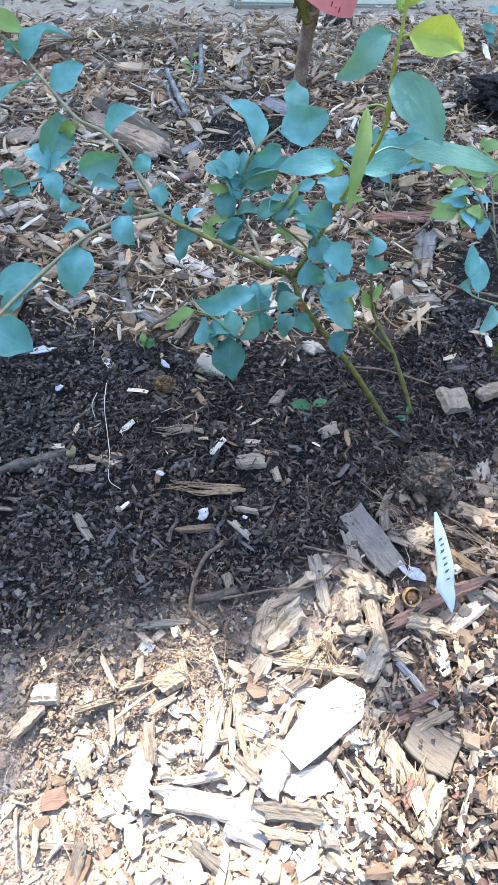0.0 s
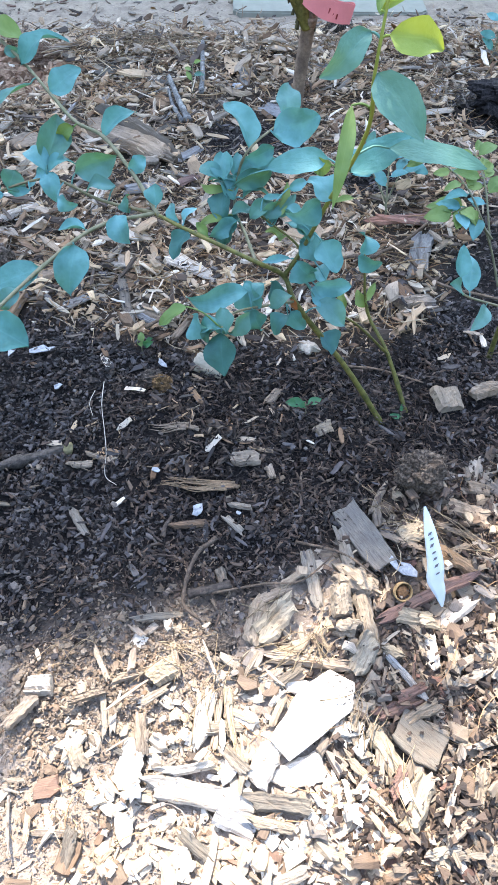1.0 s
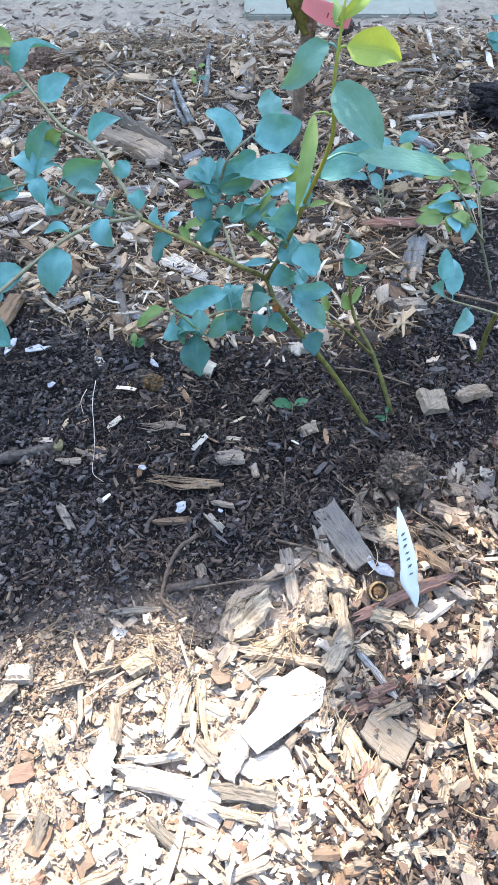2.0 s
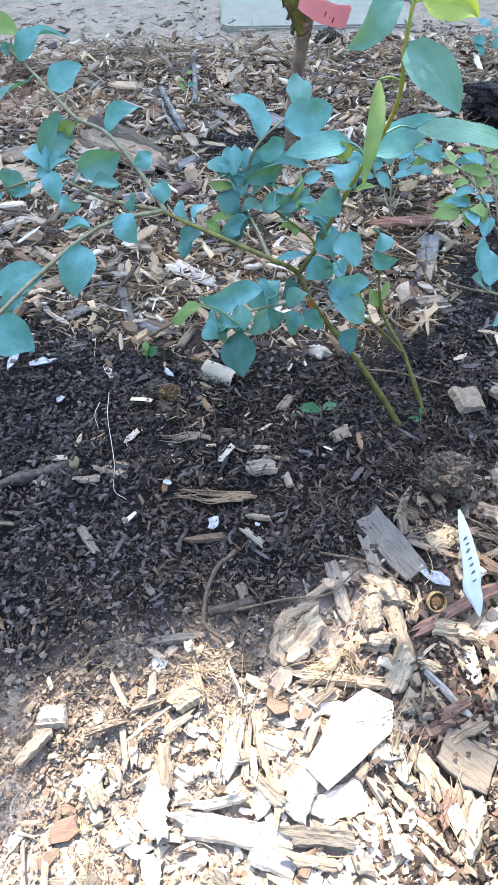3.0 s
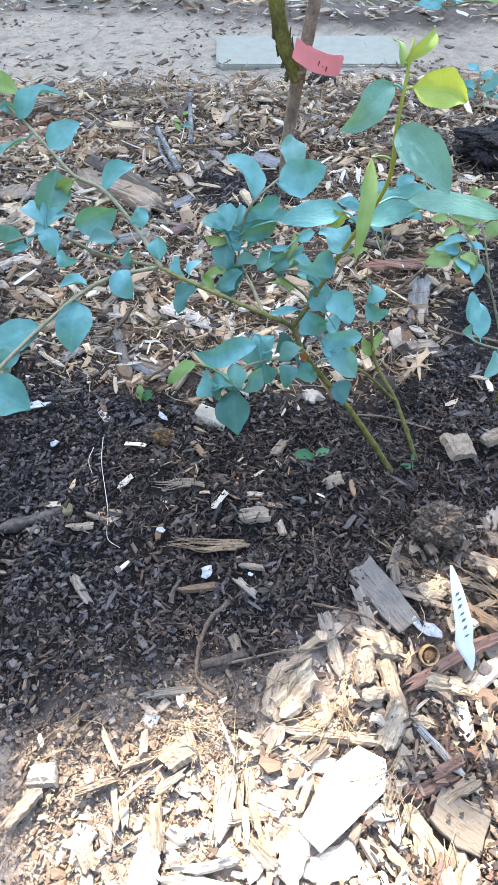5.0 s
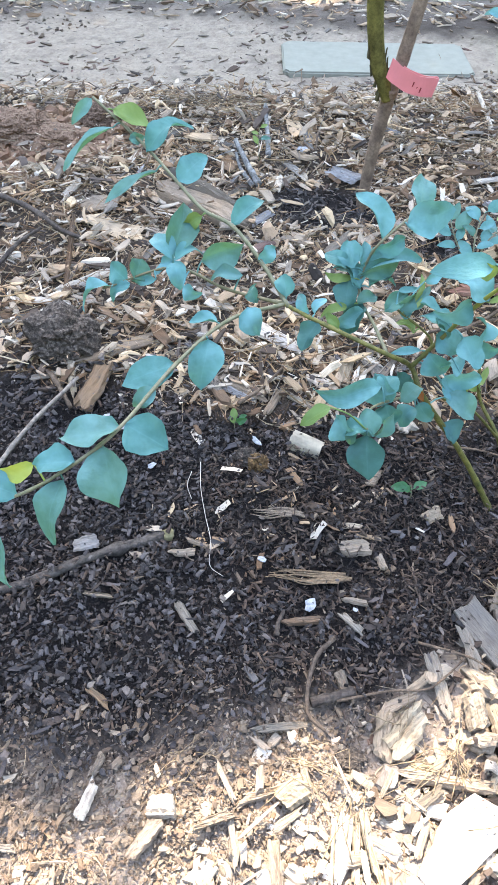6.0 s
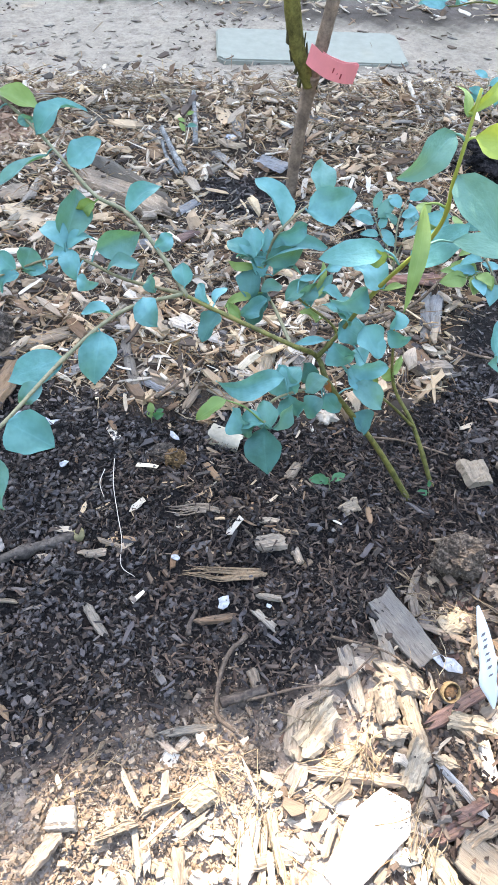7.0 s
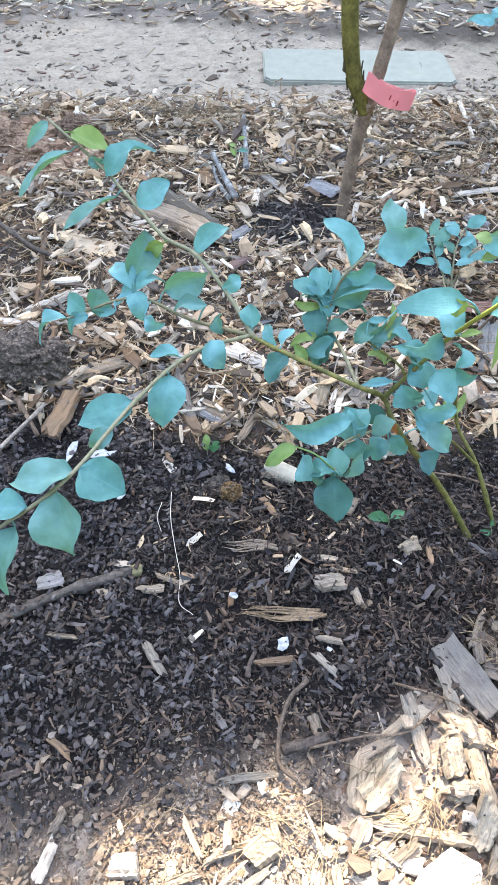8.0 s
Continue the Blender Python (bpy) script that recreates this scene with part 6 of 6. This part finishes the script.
heap("outer_chips", spots(14000, -1.9, 1.9, -0.9, 3.9, AROUND), 0.010, 0.040, (0.12, 0.42), (0.12, 0.4), M["worn"], "weathered wood chips round the bed", lift=0.006, fine=True)
heap("outer_chips", spots(16000, -1.7, 1.7, -0.8, 0.75, lambda x, y: bare(x, y) * mound(x, y, 0.0, 0.3, 0.75, 0.42) * np.maximum(smooth(0.36, 0.5, np.abs(x)), smooth(0.30, 0.2, y))), 0.008, 0.035, (0.12, 0.42), (0.12, 0.4), M["fresh"], "lighter wood chips thinning out round the bed", lift=0.006, fine=True)
# light bits strewn on the soil, and clay crumbs
heap("soil_chips", spots(70, -0.6, 0.6, 0.42, 0.9, lambda x, y: P_SOIL(x, y) * clear(x, y)), 0.007, 0.022, (0.15, 0.5), (0.15, 0.4), M["crumb"], "a few light chips strewn on dark soil", lift=0.006, flat=True)
heap("soil_chips", spots(900, -0.6, 0.6, 0.74, 0.92, lambda x, y: smooth(0.74, 0.92, y) * clear(x, y)), 0.007, 0.030, (0.12, 0.4), (0.15, 0.4), M["worn"], "light chips mixed into the edge of the soil", lift=0.006)
heap("soil_chips", spots(420, -0.24, 0.14, 0.58, 0.84, lambda x, y: mound(x, y, -0.06, 0.71, 0.12, 0.06) * clear(x, y)), 0.006, 0.030, (0.10, 0.4), (0.15, 0.4), M["worn"], "brown and tan chips mixed into the soil", lift=0.005)
heap("pale_splinters", spots(1100, -0.32, 0.24, 0.84, 1.06, lambda x, y: np.maximum(mound(x, y, -0.14, 0.92, 0.07, 0.05), 0.5 * mound(x, y, 0.04, 0.95, 0.14, 0.07))), 0.010, 0.045, (0.08, 0.26), (0.2, 0.5), M["bleached"], "bleached shredded splinters under the bush", lift=0.014, tilt=(22, 30))
heap("clay_crumbs", spots(1800, -1.05, -0.25, 1.45, 1.95, lambda x, y: kinds(x, y)[1]), 0.006, 0.03, (0.5, 0.9), (0.5, 0.9), wood("clay_crumb", [(0, (0.17, 0.095, 0.06)), (0.5, (0.28, 0.17, 0.11)), (1, (0.36, 0.25, 0.17))], grain=0.3), "crumbs of reddish clay on a low heap", lift=0.003)


# ---- hedges outside the view, made up to block low sky light ----
HEDGE = clod_material("hedge_leaves", (0.020, 0.035, 0.012), (0.055, 0.085, 0.028))


def hedge(x0, y0, x1, y1, tall, label):
    """A clipped hedge with an uneven leafy face."""
    a, c = Vector((x0, y0, -0.1)), Vector((x1, y1, -0.1))
    n, bm, rows = 40, bmesh.new(), []
    side = (c - a).normalized().cross(Vector((0, 0, 1)))
    for i in range(n + 1):
        p = a.lerp(c, i / n)
        row = []
        for u, z in ((-0.35, 0), (-0.4, 0.5), (-0.35, 0.9), (-0.15, 1.0), (0.15, 1.0), (0.35, 0.9), (0.4, 0.5), (0.35, 0)):
            q = p + side * u + Vector((0, 0, z * tall))
            row.append(bm.verts.new(q + Vector((noise.noise(q * 2.1), noise.noise(q * 2.3 + Vector((9, 0, 0))), noise.noise(q * 1.9))) * 0.25))
        rows.append(row)
    for r0, r1 in zip(rows, rows[1:]):
        for j in range(7):
            bm.faces.new((r0[j], r0[j + 1], r1[j + 1], r1[j]))
    bm.faces.new(rows[0][::-1])
    bm.faces.new(rows[-1])
    bmesh.ops.recalc_face_normals(bm, faces=bm.faces[:])
    tagged(part("hedge", bm, HEDGE, None, shade=False), label, "hedge", kind="structure")


hedge(-5, -3.2, 5, -3.2, 2.4, "unseen dark green hedge added behind the bed to block sky")
hedge(-4.6, -3, -4.6, 7, 2.4, "unseen dark green hedge added beside the bed to block sky")
hedge(4.6, -3, 4.6, 7, 2.4, "unseen dark green hedge added beside the bed to block sky")

# ---- a tree outside the view, added so that its crown shades the bed ----
shade_tree = thing("shade_tree", (1.6, 8.2, -0.085), "unseen leafy tree added to shade the garden bed", "tree")
wood_line = spline([(1.6, 8.2, -0.2), (1.55, 8.1, 1.2), (1.4, 7.9, 2.4), (1.2, 7.5, 3.6)], 6)
part("trunk", tube(bmesh.new(), wood_line, 0.24, 0.13, 14, 0.2), BROWN_BARK, shade_tree, "thick brown trunk")
for ex, ey, ez in ((-1.8, 4.6, 3.9), (0.2, 4.2, 4.0), (2.2, 4.6, 4.1), (-0.6, 6.6, 4.6), (3.0, 7.2, 4.6), (0.8, 3.4, 3.7)):
    part("limb", tube(bmesh.new(), spline([(1.4, 7.9, 2.4), ((ex + 1.4) / 2, (ey + 7.8) / 2, (ez + 2.7) / 2 + 0.2), (ex, ey, ez)], 6), 0.08, 0.02, 8, 0.2), BROWN_BARK, shade_tree)


def crown_leaves(n, x0, x1, y0, y1, keep, lo, hi, size):
    """Leaves at the height of the crown, by where their shade falls."""
    p = rng.uniform((x0, y0), (x1, y1), (n, 2))
    p = p[rng.uniform(0, 1, n) < keep(p[:, 0], p[:, 1])]
    n = len(p)
    z = rng.uniform(lo, hi, n)
    c = np.stack([p[:, 0] + z * SUN_TO.x / SUN_TO.z, p[:, 1] + z * SUN_TO.y / SUN_TO.z, z], -1)
    q = np.array([(-0.5, 0, 0), (-0.1, -0.30, 0.04), (0.5, 0, 0), (-0.1, 0.30, 0.04)]) * 1.0
    turn = turn_matrices(rng.uniform(0, math.tau, n), np.radians(rng.normal(0, 25, n)), np.radians(rng.normal(0, 25, n)))
    return np.einsum("nij,kj->nki", turn, q) * (size * rng.uniform(0.7, 1.3, n))[:, None, None] + c[:, None]


def shade_edge(x, y):
    """1 well inside the shade, 0 in the sunny front."""
    w = 0.02 * np.sin(23 * x + 1) + 0.015 * np.sin(41 * x + 13 * y)
    edge = np.interp(x, [-3, -0.3, -0.2, -0.1, 0.0, 0.15, 0.25, 0.4, 3], [0.47, 0.436, 0.442, 0.464, 0.512, 0.570, 0.602, 0.66, 0.85])
    # Leaf cover follows the wanted shade, with thin spots and one sunny gap.
    thin = 0.075 * smooth(-0.09, -0.17, x) + 0.04 * smooth(-0.09, -0.05, y - edge) * smooth(0.04, -0.02, x) + 0.08 * smooth(0.09, 0.15, x) * smooth(0.36, 0.42, y)
    return np.maximum(smooth(-0.03, 0.03, y - edge + w), thin) * (1 - np.exp(-(((x - 0.06) / 0.25) ** 2 + ((y - 2.82) / 0.17) ** 2) ** 2))


def crown_rim(x, y):
    """The crown thins out unevenly towards its rim."""
    return 1 - smooth(0.55, 1.0, np.hypot(x / 3.6, (y - 3.0) / 3.4) + 0.06 * np.sin(5 * np.arctan2(y - 3.0, x)) + 0.05 * np.sin(9 * np.arctan2(y - 3.0, x) + 1))


rng = np.random.default_rng(5)
MIDDLE = lambda x, y: shade_edge(x, y) * (1 - smooth(1.0, 1.9, np.abs(x))) * (1 - smooth(2.6, 3.6, y))
v = np.concatenate([crown_leaves(15000, -1.2, 1.2, 0.3, 1.3, MIDDLE, 3.0, 3.5, 0.07), crown_leaves(32000, -1.9, 1.9, 1.0, 3.6, MIDDLE, 3.0, 3.9, 0.09),
                    crown_leaves(22000, -4.0, 4.0, 0.4, 6.8, lambda x, y: shade_edge(x, y) * crown_rim(x, y) * np.maximum(smooth(0.9, 1.6, np.abs(x)), smooth(2.5, 3.3, y)), 3.1, 4.9, 0.15)])
CROWN_LEAF = leaf_material("tree_leaf", (0.045, 0.095, 0.025), (0.06, 0.12, 0.035), (0.07, 0.13, 0.02))
me = mesh_of("crown", v.reshape(-1, 3) - Vector((1.6, 8.2, -0.085)), np.arange(len(v) * 4).reshape(-1, 4), CROWN_LEAF)
# single chips that can be picked out, on a few shared shapes
shapes = []
for i in range(16):
    L = dice.uniform(0.024, 0.052)
    W = L * dice.uniform(0.16, 0.42)
    vv, ff, uu = piece_mesh(L, W, W * dice.uniform(0.18, 0.4), 900 + i, even=0.4)
    shapes.append((vv, ff, uu))
made = {}


def loose_chip(x, y, size):
    """A single loose chip of the mulch."""
    shape, kind = dice.randrange(16), dice.choice(("tan", "porous", "grey", "yellow", "grey", "grey", "porous", "tan", "porous", "old") if y < 0.7 else ("pale", "tan", "grey", "yellow", "brown", "grey", "porous", "tan", "silver", "old"))
    if (shape, kind) not in made:
        vv, ff, uu = shapes[shape]
        made[shape, kind] = mesh_of("loose_chip", vv, ff, M[kind], uu)
    ob = new("loose_chip", made[shape, kind])
    ob.matrix_basis = Matrix.Translation(on_ground(x, y, 0.005 + dice.uniform(0, 0.007))) @ pose(0, 0, 0, dice.uniform(-16, 16), dice.uniform(-12, 12), dice.uniform(0, 360)) @ Matrix.Scale(size, 4)
    tagged(ob, f"loose {HUES[kind]} wood chip on {'sunlit' if y < 0.6 else 'shaded'} mulch", "wood chip", "loose wood chips")


for x, y in spots(800, -0.44, 0.40, 0.20, 0.70, lambda x, y: bare(x, y) ** 2 * (1 - 0.8 * brown_band(x, y)) * clear(x, y, 1.0))[:115]:
    loose_chip(x, y, dice.uniform(0.5, 1.0))
for x, y in spots(800, -0.68, 0.62, 0.80, 1.96, lambda x, y: bare(x, y) * clear(x, y, 1.0))[:180]:
    loose_chip(x, y, dice.uniform(0.7, 1.6))

crown = new("crown", me)
crown.parent = shade_tree
